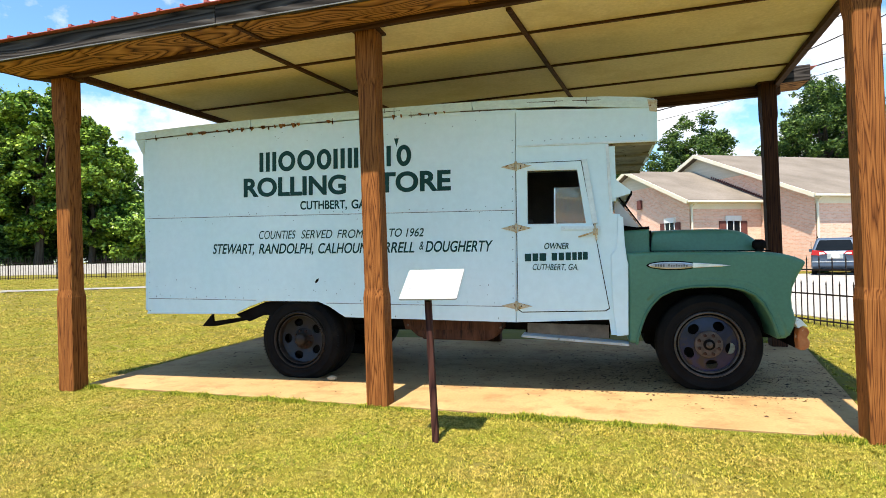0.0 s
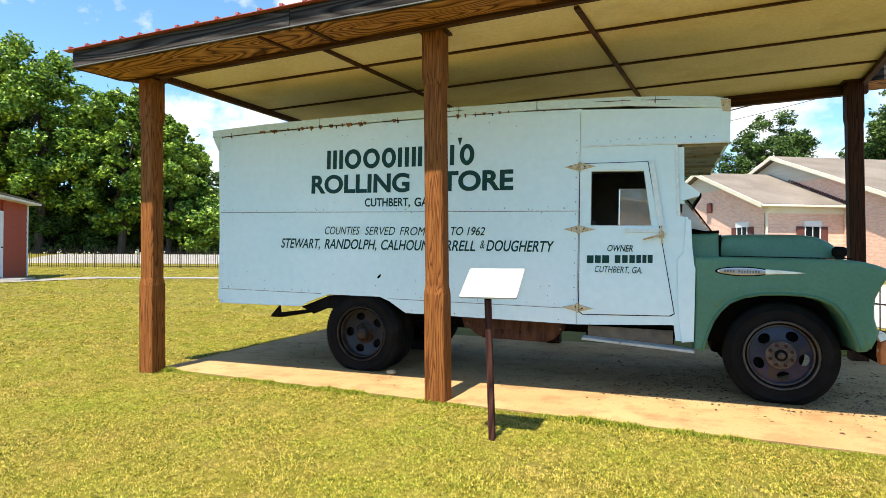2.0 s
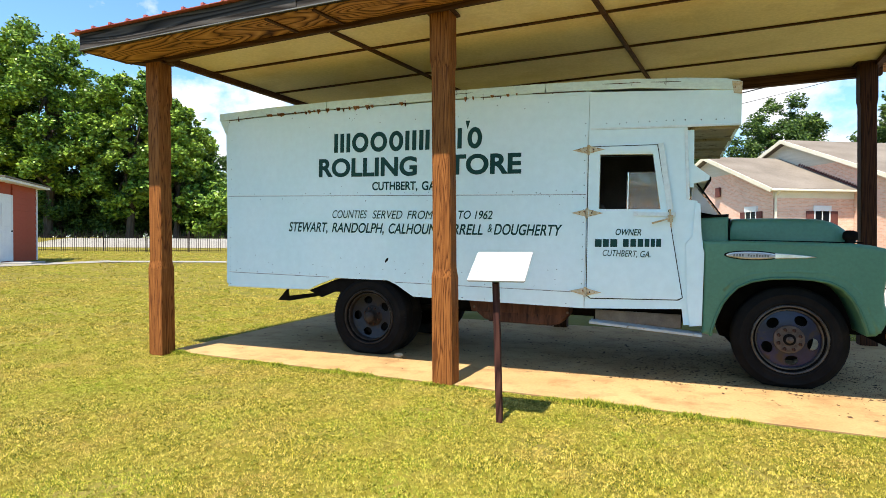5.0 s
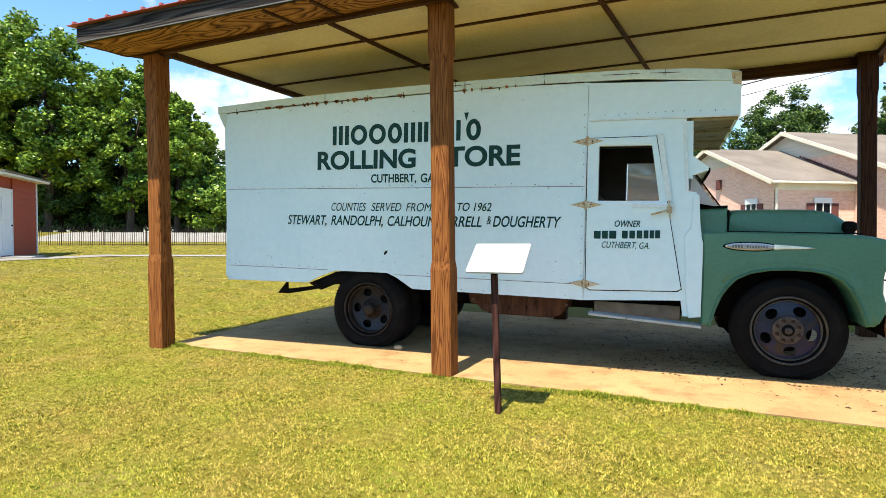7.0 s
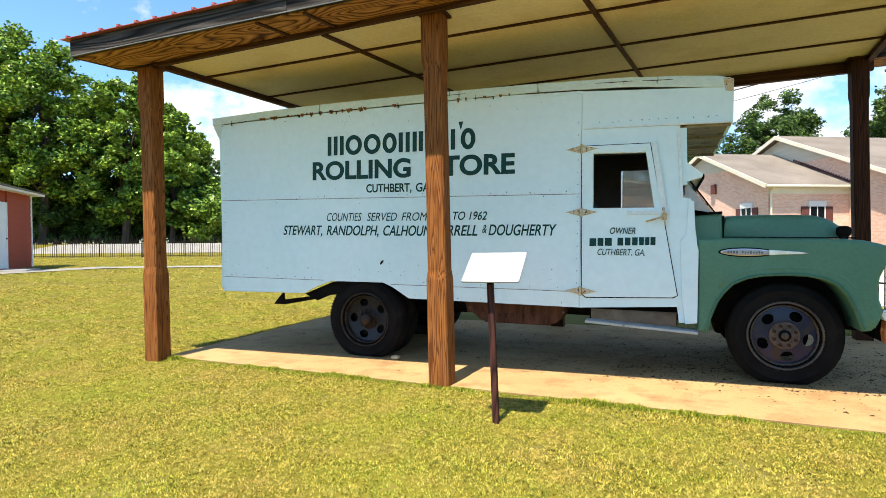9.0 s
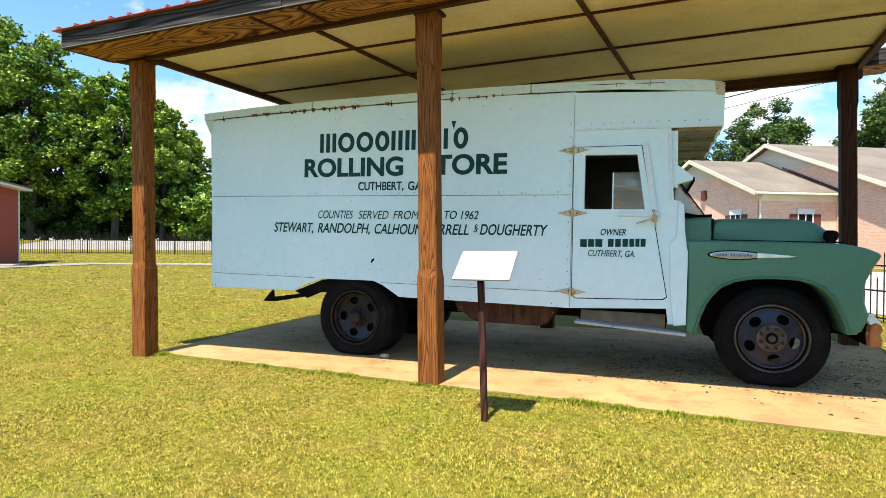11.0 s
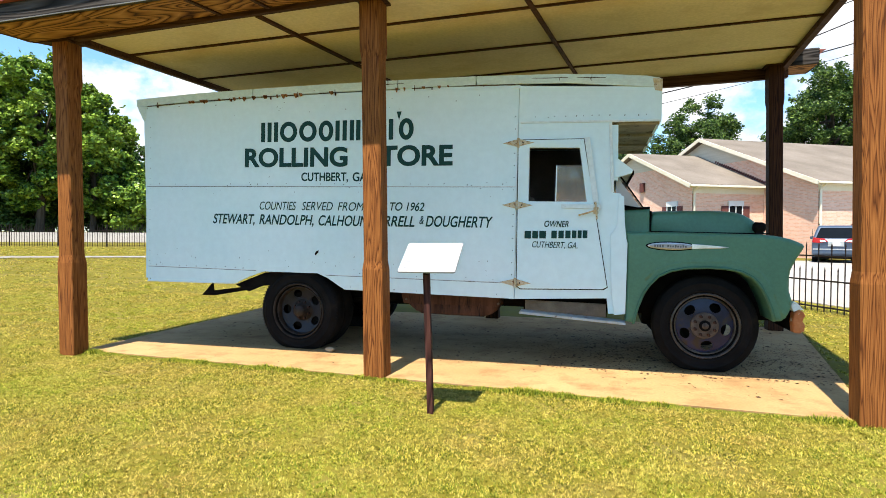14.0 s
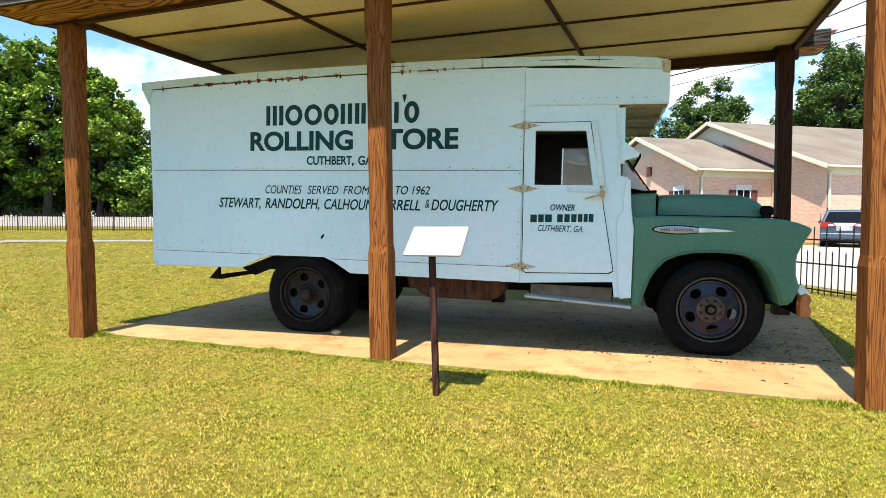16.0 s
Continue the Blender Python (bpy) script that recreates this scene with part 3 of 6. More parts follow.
def carport_roof():
    ob = thing("carport_roof", "low carport roof with plywood soffit, cream ceiling boards and red metal sheets", "roof")
    lo, hi = (lambda x, y: roof_z(x, y) + 0.002), (lambda x, y: roof_z(x, y) + 0.014)
    xa = lambda y: -3.02 + 0.105 * (y - 4.6)
    xb = lambda y: -0.70 + 0.108 * (y - 4.5)
    xr = lambda y: 1.93 + 0.087 * (y - 4.5)
    ylines = [4.70, 5.37, 6.50, 7.62, 8.66]
    for y0, y1 in zip(ylines, ylines[1:]):
        for l, r in ((lambda y: -4.98, xa), (xa, xb), (xb, xr)):
            part("ceiling_board", slab_poly([(l(y0) + 0.003, y0 + 0.003), (r(y0) - 0.003, y0 + 0.003), (r(y1) - 0.003, y1 - 0.003), (l(y1) + 0.003, y1 - 0.003)], lo, hi), M_CEIL, ob)

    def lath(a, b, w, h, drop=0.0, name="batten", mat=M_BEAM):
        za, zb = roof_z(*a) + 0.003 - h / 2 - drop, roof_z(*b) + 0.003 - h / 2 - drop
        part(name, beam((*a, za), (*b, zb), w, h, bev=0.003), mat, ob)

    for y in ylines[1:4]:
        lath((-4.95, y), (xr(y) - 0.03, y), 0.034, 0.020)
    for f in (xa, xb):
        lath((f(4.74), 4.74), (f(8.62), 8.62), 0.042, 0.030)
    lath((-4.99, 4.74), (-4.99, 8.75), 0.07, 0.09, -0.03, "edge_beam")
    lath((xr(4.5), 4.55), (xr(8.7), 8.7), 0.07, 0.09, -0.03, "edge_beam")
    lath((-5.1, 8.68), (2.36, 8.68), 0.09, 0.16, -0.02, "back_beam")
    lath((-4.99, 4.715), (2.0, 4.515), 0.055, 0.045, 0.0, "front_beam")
    # soffit along the front and the side overhang
    soff = [-5.55, -4.45, -3.35, -2.86, -0.95, 0.15, 1.25, 2.40]
    for a, b in zip(soff, soff[1:]):
        ya, yb = 4.70 - 0.028 * (a + 5.5), 4.70 - 0.028 * (b + 5.5)
        part("soffit_board", slab_poly([(a + 0.004, 4.215), (b - 0.004, 4.215), (b - 0.004, yb), (a + 0.004, ya)], lambda x, y: roof_z(x, y) - 0.002, lambda x, y: roof_z(x, y) + 0.012), M_SOFFIT, ob)
    for x in (-3.35, -2.86):
        part("soffit_batten", beam((x, 4.225, roof_z(x, 4.22) - 0.010), (x + 0.05, 4.63, roof_z(x, 4.63) - 0.010), 0.034, 0.016), M_BEAM, ob)
    # boxed overhang along the back, returning past the corner post
    back = [-5.0, -3.1, -1.2, 0.7, 2.70]
    for a, b in zip(back, back[1:]):
        part("soffit_board", slab_poly([(a + 0.004, 8.74), (b - 0.004, 8.74), (b - 0.004, 9.15), (a + 0.004, 9.15)], lambda x, y: roof_z(x, y) - 0.002, lambda x, y: roof_z(x, y) + 0.012), M_SOFFIT, ob)
    part("soffit_board", slab_poly([(2.34, 8.62), (2.69, 8.62), (2.69, 8.735), (2.34, 8.735)], lambda x, y: roof_z(x, y) - 0.002, lambda x, y: roof_z(x, y) + 0.012), M_SOFFIT, ob)
    part("return_board", beam((2.32, 8.605, roof_z(2.3, 8.6) + 0.10), (2.70, 8.605, roof_z(2.7, 8.6) + 0.10), 0.024, 0.20, bev=0.003), M_FASCIA, ob, "weathered grey end board of the boxed overhang")
    part("return_board", beam((2.70, 8.62, roof_z(2.7, 8.62) + 0.10), (2.72, 9.15, roof_z(2.72, 9.15) + 0.10), 0.024, 0.20, bev=0.003), M_FASCIA, ob)
    # weathered fascia boards
    fx = [-5.58, -3.0, 0.1, 2.60]
    for a, b in zip(fx, fx[1:]):
        part("fascia_board", beam((a + 0.002, 4.195, roof_z(a, 4.2) + 0.085), (b - 0.002, 4.195, roof_z(b, 4.2) + 0.085), 0.036, 0.165, bev=0.004), M_FASCIA, ob, "weathered grey fascia board")
        part("drip_edge", beam((a, 4.172, roof_z(a, 4.2) + 0.006), (b, 4.172, roof_z(b, 4.2) + 0.006), 0.008, 0.009), M_DRIP, ob)
    part("fascia_board", beam((2.56, 4.22, roof_z(2.56, 4.2) + 0.085), (2.58, 4.70, roof_z(2.58, 4.7) + 0.085), 0.036, 0.165, bev=0.004), M_FASCIA, ob)
    part("fascia_board", beam((xr(4.72) + 0.075, 4.72, roof_z(2.0, 4.72) + 0.10), (xr(8.58) + 0.075, 8.58, roof_z(2.4, 8.58) + 0.10), 0.030, 0.165, bev=0.004), M_FASCIA, ob, "weathered grey fascia board")
    part("fascia_board", beam((-5.02, 9.17, roof_z(-5, 9.17) + 0.085), (2.72, 9.17, roof_z(2.7, 9.17) + 0.085), 0.036, 0.165, bev=0.004), M_FASCIA, ob, "weathered grey fascia board")
    part("end_board", slab_poly([(-5.58, 4.215), (-5.545, 4.215), (-5.48, 4.73), (-5.515, 4.73)], lambda x, y: roof_z(x, y) - 0.004, lambda x, y: roof_z(x, y) + 0.12), M_BEAM, ob)
    part("corner_block", slab_poly([(-5.50, 4.725), (-5.03, 4.725), (-5.03, 4.95), (-5.40, 4.95)], lambda x, y: roof_z(x, y) - 0.004, lambda x, y: roof_z(x, y) + 0.165), M_BEAM, ob)
    # ribbed metal sheets on top
    z0, z1 = (lambda x, y: roof_z(x, y) + 0.172), (lambda x, y: roof_z(x, y) + 0.178)
    part("metal_sheet", slab_poly([(-5.66, 4.13), (2.70, 4.13), (2.80, 4.72), (-5.60, 4.72)], z0, z1), M_REDROOF, ob, "red metal roofing sheet")
    part("metal_sheet", slab_poly([(-5.55, 4.724), (2.17, 4.724), (2.51, 8.60), (2.78, 8.60), (2.78, 9.24), (-5.55, 9.24)], z0, z1), M_REDROOF, ob, "red metal roofing sheet")
    x = -5.56
    while x < 2.65:
        far = 4.72 if x < -5.42 or x > 2.05 else 9.22
        part("roof_rib", beam((x, 4.125, roof_z(x, 4.13) + 0.188), (x, far, roof_z(x, far) + 0.188), 0.03, 0.022), M_REDROOF, ob)
        x += 0.228
    return ob


carport_roof()


# ---- the truck ----
TILT = 0.95
truck = thing("delivery_truck", "old light blue box truck with dark green hood and painted lettering", "truck", pose(0.926, 5.6, 0.416, 0, TILT, 0))
WID = 2.10
ROOF_LINE = [(-6.048, 2.225), (-5.3, 2.262), (-4.541, 2.283), (-3.8, 2.296), (-3.0, 2.304), (-2.19, 2.308), (-1.334, 2.293), (-0.882, 2.274), (-0.56, 2.245), (-0.449, 2.215)]


def box_body():
    side = [(-5.887, 0.167), (-5.3, 0.176), (-4.76, 0.184), (-4.60, 0.262), (-4.41, 0.33), (-3.775, 0.334), (-3.66, 0.29), (-3.47, 0.178), (-1.712, 0.170), (-1.712, 2.19), (-3.0, 2.20), (-4.54, 2.18), (-5.99, 2.13), (-5.951, 1.982)]
    for y0, y1 in ((0.0, 0.03), (WID - 0.03, WID)):
        body = part("side_wall", plate(side, (), y0, y1), M_BLUE, truck)
    cab = [(-1.708, 0.170), (-0.861, 0.217), (-0.843, 0.077), (-0.70, 0.083), (-0.705, 0.80), (-0.76, 1.177), (-0.828, 1.187), (-0.864, 1.83), (-0.44, 1.832), (-0.455, 2.13), (-1.708, 2.19)]
    hole = [(-1.60, 1.605), (-1.14, 1.597), (-1.063, 1.101), (-1.598, 1.101)]
    far_hole = [(-1.50, 1.655), (-1.03, 1.655), (-1.03, 1.10), (-1.50, 1.10)]
    part("cab_wall", plate(cab, [hole], 0.0, 0.03), M_BLUE, truck)
    part("cab_wall", plate(cab, [far_hole], WID - 0.03, WID), M_BLUE, truck)
    part("cab_lining", plate([(-1.90, 0.45), (-0.80, 0.45), (-0.86, 1.86), (-1.90, 1.86)], [far_hole], WID - 0.045, WID - 0.031), M_INSIDE, truck)
    part("rear_wall", box(-5.94, -5.90, 0.03, WID - 0.03, 0.2, 2.16), M_BLUE, truck)
    part("floor_pan", box(-5.88, -1.0, 0.03, WID - 0.03, 0.34, 0.40), M_BLACK, truck)
    part("bulkhead", box(-1.95, -1.92, 0.03, WID - 0.03, 0.40, 2.15), M_INSIDE, truck)
    part("cab_lining", box(-1.90, -0.47, 0.035, WID - 0.035, 1.87, 1.90), M_INSIDE, truck)
    part("cab_lining", box(-1.91, -0.75, 0.035, WID - 0.035, 0.40, 0.44), M_INSIDE, truck)
    part("cab_lining", box(-0.80, -0.77, 0.035, WID - 0.035, 0.44, 1.14), M_INSIDE, truck)
    seat = box(-1.85, -1.4, 0.2, 1.9, 0.45, 0.85, 0.04)
    box(-1.88, -1.74, 0.2, 1.9, 0.85, 1.25, 0.04, seat)
    part("bench_seat", seat, M_INSIDE, truck)
    # curved roof skin and its cornice
    bm = bmesh.new()
    crown = [(0.0, -0.012), (0.2, 0.01), (1.05, 0.05), (1.9, 0.01), (WID, -0.012)]
    up = [[bm.verts.new((x, y, z + dz)) for y, dz in crown] for x, z in ROOF_LINE]
    dn = [[bm.verts.new((x, y, z + dz - 0.05)) for y, dz in crown] for x, z in ROOF_LINE]
    for i in range(len(ROOF_LINE) - 1):
        for j in range(4):
            bm.faces.new((up[i][j], up[i + 1][j], up[i + 1][j + 1], up[i][j + 1]))
            bm.faces.new((dn[i][j], dn[i][j + 1], dn[i + 1][j + 1], dn[i + 1][j]))
        for j in (0, 4):
            bm.faces.new((up[i][j], up[i + 1][j], dn[i + 1][j], dn[i][j]))
    part("roof_skin", bm, M_CORNICE, truck, "cream roof skin with rust at its edge")
    for k, (x0, x1) in enumerate(((-6.04, -4.56), (-4.55, -2.93), (-2.92, -2.13), (-2.12, -0.46))):
        zs = np.interp((x0, (x0 + x1) / 2, x1), [p[0] for p in ROOF_LINE], [p[1] for p in ROOF_LINE])
        xs = (x0, (x0 + x1) / 2, x1)
        outline = [(x, z - 0.010) for x, z in zip(xs, zs)] + [(x, z - 0.095) for x, z in zip(xs[::-1], zs[::-1])]
        part("cornice_strip", plate(outline, (), -0.016, 0.0, 0.004), M_CORNICE, truck, "rust-streaked cream cornice strip")
    part("cornice_strip", plate([(-6.05, 2.21), (-5.92, 2.21), (-5.925, 1.97), (-5.952, 1.975), (-6.02, 2.10)], (), -0.008, 0.05), M_CORNICE, truck)
    part("cornice_strip", plate([(-2.9, 2.215), (-1.7, 2.195), (-1.7, 2.165), (-2.9, 2.185)], (), -0.006, 0.0), M_BLUE, truck)
    rng = random.Random(12)
    x = -5.9
    while x < -0.7:
        w = rng.uniform(0.12, 0.62)
        z = float(np.interp(x + w / 2, [p[0] for p in ROOF_LINE], [p[1] for p in ROOF_LINE])) - rng.choice((0.098, 0.098, 0.098, 0.045))
        slope = float(np.interp(x + w, [p[0] for p in ROOF_LINE], [p[1] for p in ROOF_LINE]) - np.interp(x, [p[0] for p in ROOF_LINE], [p[1] for p in ROOF_LINE])) / 2
        part("rust_seam", plate([(x, z - slope), (x + w, z + slope), (x + w, z + slope - 0.004), (x + w * 0.4, z - 0.006), (x, z - slope - 0.003)], (), -0.0185, -0.0005), M_RUST, truck, "dark rusted seam under the cornice")
        for _ in range(rng.choice((1, 1, 2, 3 if x < -4.2 else 1))):
            q = x + w * rng.random()
            part("rust_drip", box(q, q + rng.uniform(0.003, 0.006), -0.0190, -0.0005, z - rng.uniform(0.012, 0.045), z + rng.choice((0.0, 0.0, 0.03))), M_RUST, truck)
        x += w + rng.uniform(0.05, 0.5)
    for _ in range(34):
        q = rng.uniform(-5.45, -4.15) if rng.random() < 0.7 else rng.uniform(-4.1, -2.3)
        z = float(np.interp(q, [p[0] for p in ROOF_LINE], [p[1] for p in ROOF_LINE])) - 0.096
        w, h = rng.uniform(0.006, 0.05), rng.uniform(0.008, 0.04)
        part("rust_streak", plate([(q, z + 0.012), (q + w, z + 0.010), (q + w * 0.8, z - h * 0.5), (q + w * 0.5, z - h), (q + w * 0.2, z - h * 0.4)], (), -0.0195, -0.0005), M_STREAK, truck)
    # the box over the cab
    part("overcab_face", box(-0.46, -0.435, 0.0, WID, 1.83, 2.20), M_BLUE, truck)
    part("overcab_floor", box(-0.87, -0.44, 0.03, WID - 0.03, 1.832, 1.85), M_DUSTY, truck, "dusty bare underside of the over-cab box")
    for y in (0.03, 0.72, 1.40, 2.03):
        part("overcab_rib", box(-0.86, -0.45, y, y + 0.035, 1.806, 1.834), M_DUSTY, truck)
    part("overcab_edge", plate([(-1.69, 1.852), (-0.437, 1.842), (-0.437, 1.822), (-1.69, 1.835)], (), -0.016, 0.0, 0.003), M_WHITE, truck)
    part("corner_strip", plate([(-0.515, 2.135), (-0.437, 2.125), (-0.437, 1.84), (-0.515, 1.84)], (), -0.007, 0.0), M_BLUE, truck)
    part("corner_patch", plate([(-0.52, 2.205), (-0.437, 2.195), (-0.437, 2.09), (-0.50, 2.10)], (), -0.018, -0.0075, 0.002), M_HINGE, truck, "rusty yellowed corner patch")
    part("sill_strip", plate([(-5.887, 0.178), (-4.80, 0.194), (-4.80, 0.181), (-5.887, 0.163)], (), -0.006, 0.0), M_WHITE, truck)
    # sheet seams: thin laps
    for x0, x1, z, h in ((-5.90, -1.72, 1.246, 0.008), (-5.87, -4.5, 0.345, 0.008), (-3.68, -1.72, 0.328, 0.008)):
        part("sheet_lap", box(x0, x1, -0.004, 0.0, z - h, z), M_WHITE, truck)
        part("lap_shadow_gap", box(x0, x1, -0.002, 0.001, z - h - 0.004, z - h), M_BLACK, truck)
    part("sheet_lap", box(-1.722, -1.712, -0.004, 0.0, 0.18, 1.83), M_WHITE, truck)
    part("arch_flap", plate([(-4.78, 0.17), (-4.42, 0.315), (-4.05, 0.325), (-4.05, 0.20), (-4.45, 0.17), (-4.62, 0.10)], (), 0.05, 0.07), M_BLACK, truck, "bent black mudguard flap")
    hook = plate([(-5.29, 0.02), (-5.16, 0.16), (-5.15, 0.075), (-4.68, 0.145), (-4.66, 0.11), (-5.13, 0.02)], (), 0.16, 0.19)
    part("tow_bracket", hook, M_BLACK, truck, "black bent steel bracket")
    # rivets along the seams
    rng = random.Random(4)
    bm = bmesh.new()
    rows = [(-5.85, -1.8, 1.262, 0.16), (-5.85, -4.5, 0.362, 0.12), (-3.6, -1.8, 0.35, 0.14), (-5.85, -4.8, 0.20, 0.3), (-1.62, -0.5, 1.885, 0.09), (-1.65, -0.9, 0.345, 0.09), (-3.4, -1.8, 0.205, 0.2), (-5.9, -2.0, 2.12, 0.35)]
    for x0, x1, z, step in rows:
        x = x0
        while x < x1:
            if rng.random() < 0.8:
                r = rng.uniform(0.003, 0.0065)
                bmesh.ops.create_circle(bm, cap_ends=True, segments=6, radius=r, matrix=Matrix.Translation((x, -0.0175 if z > 1.8 and x > -1.7 else -0.006, z + rng.uniform(-0.006, 0.006))) @ Matrix.Rotation(radians(90), 4, "X"))
            x += step * rng.uniform(0.6, 1.5)
    for _ in range(70):
        x, z = rng.uniform(-5.8, -1.8), rng.choice((0.42, 0.5, 1.2, 1.3, 2.05)) + rng.uniform(-0.06, 0.06)
        bmesh.ops.create_circle(bm, cap_ends=True, segments=5, radius=rng.uniform(0.002, 0.0055), matrix=Matrix.Translation((x, -0.006, z)) @ Matrix.Rotation(radians(90), 4, "X"))
    for z in np.linspace(0.4, 1.9, 14):
        bmesh.ops.create_circle(bm, cap_ends=True, segments=6, radius=0.005, matrix=Matrix.Translation((-1.74, -0.006, z)) @ Matrix.Rotation(radians(90), 4, "X"))
        bmesh.ops.create_circle(bm, cap_ends=True, segments=6, radius=0.004, matrix=Matrix.Translation((-5.86, -0.006, z)) @ Matrix.Rotation(radians(90), 4, "X"))
    tagged(part("nailing", bm, M_BLACK, truck, "dark nail heads along the seams"), kind="stuff")
    part("drain_hole", plate([(-3.80, 0.52), (-3.77, 0.55), (-3.765, 0.575), (-3.79, 0.565), (-3.81, 0.54)], (), -0.002, 0.0), M_BLACK, truck)


box_body()


def cab_door():
    door = part("cab_door", plate([(-1.705, 1.677), (-1.105, 1.677), (-0.862, 0.321), (-0.90, 0.300), (-1.655, 0.273), (-1.690, 0.300)], [[(-1.60, 1.605), (-1.14, 1.597), (-1.063, 1.101), (-1.598, 1.101)]], -0.016, -0.001, 0.004), M_BLUE, truck, "light blue plywood cab door with a tapering window")
    part("door_edge_gap", plate([(-1.712, 1.684), (-1.100, 1.684), (-0.854, 0.316), (-0.89, 0.292), (-1.657, 0.264), (-1.698, 0.292)], [[(-1.60, 1.605), (-1.14, 1.597), (-1.063, 1.101), (-1.598, 1.101)]], -0.0035, -0.0005), M_BLACK, door)
    part("door_batten", plate([(-1.10, 1.692), (-1.052, 1.692), (-0.955, 1.095), (-1.005, 1.095)], (), -0.030, -0.016, 0.004), M_WHITE, door)
    part("door_batten", plate([(-1.70, 1.672), (-1.12, 1.672), (-1.125, 1.612), (-1.70, 1.617)], (), -0.022, -0.016, 0.003), M_BLUE, door)
    part("latch_bar", plate([(-1.29, 1.080), (-0.935, 1.076), (-0.935, 1.034), (-1.29, 1.038)], (), -0.036, -0.016, 0.005), M_WHITE, door)
    latch = tube([(-1.13, -0.05, 0.975), (-1.03, -0.055, 1.005), (-0.965, -0.05, 1.03)], 0.008)
    tube([(-0.985, -0.05, 1.10), (-0.975, -0.055, 1.02), (-0.968, -0.05, 0.94)], 0.009, latch)
    box(-1.0, -0.955, -0.045, -0.016, 0.99, 1.05, 0.004, latch)
    part("latch", latch, M_HINGE, door, "rusty bolt latch")
    for z in (1.651, 1.064, 0.327):
        h = plate([(-1.853, z), (-1.72, z + 0.034), (-1.72, z - 0.034)], (), -0.012, 0.0, 0.002)
        plate([(-1.555, z), (-1.69, z + 0.034), (-1.69, z - 0.034)], (), -0.026, -0.015, 0.002, h)
        tube([(-1.705, -0.022, z - 0.045), (-1.705, -0.022, z + 0.045)], 0.012, h, 8)
        part("strap_hinge", h, M_HINGE, door, "rust-streaked triangular strap hinge")
        part("bolt_head", lathe([(0, -0.03), (0.007, -0.03), (0.007, -0.024)], 8), M_BLACK, door, at=pose(-1.66, 0, z))
    part("window_glass", plate([(-1.345, 1.44), (-1.118, 1.44), (-1.068, 1.104), (-1.341, 1.104)], (), 0.012, 0.016), M_DUSTGLASS, door, "grimy half-open window pane")
    part("glass_edge", box(-1.350, -1.341, 0.010, 0.018, 1.104, 1.44), M_CHROME, door)
    far = part("far_window_glass", plate([(-1.50, 1.655), (-1.03, 1.655), (-1.03, 1.10), (-1.50, 1.10)], (), WID - 0.02, WID - 0.016), M_DUSTGLASS, truck)
    far.visible_shadow = False
    # front corner panel and jamb strips
    part("corner_panel", plate([(-0.845, 0.802), (-0.793, 0.869), (-0.78, 1.17), (-0.735, 1.15), (-0.715, 0.81), (-0.692, 0.727), (-0.694, 0.083), (-0.793, 0.069), (-0.825, 0.30)], (), -0.020, -0.001, 0.005), M_BLUE, truck, "pale blue sheet-metal corner panel")
    part("jamb_strip", plate([(-0.885, 1.82), (-0.858, 1.82), (-0.822, 1.19), (-0.850, 1.19)], (), -0.010, -0.001, 0.003), M_WHITE, truck)
    board = box(-1.655, -0.693, -0.09, 0.10, 0.0, 0.022, 0.004)
    part("running_board", board, M_RUNBOARD, truck, "worn white running board", at=pose(0, 0, -0.044, 0, 3.0, 0))
    part("step_riser", box(-1.64, -0.86, 0.30, 0.32, 0.0, 0.13), M_DRIP, truck, "scuffed grey step riser")
    # Black sheet behind the riser stands in for the shade under the door.
    part("step_recess_shade", box(-1.66, -0.85, 0.34, 0.37, 0.0, 0.30), M_BLACK, truck)


cab_door()


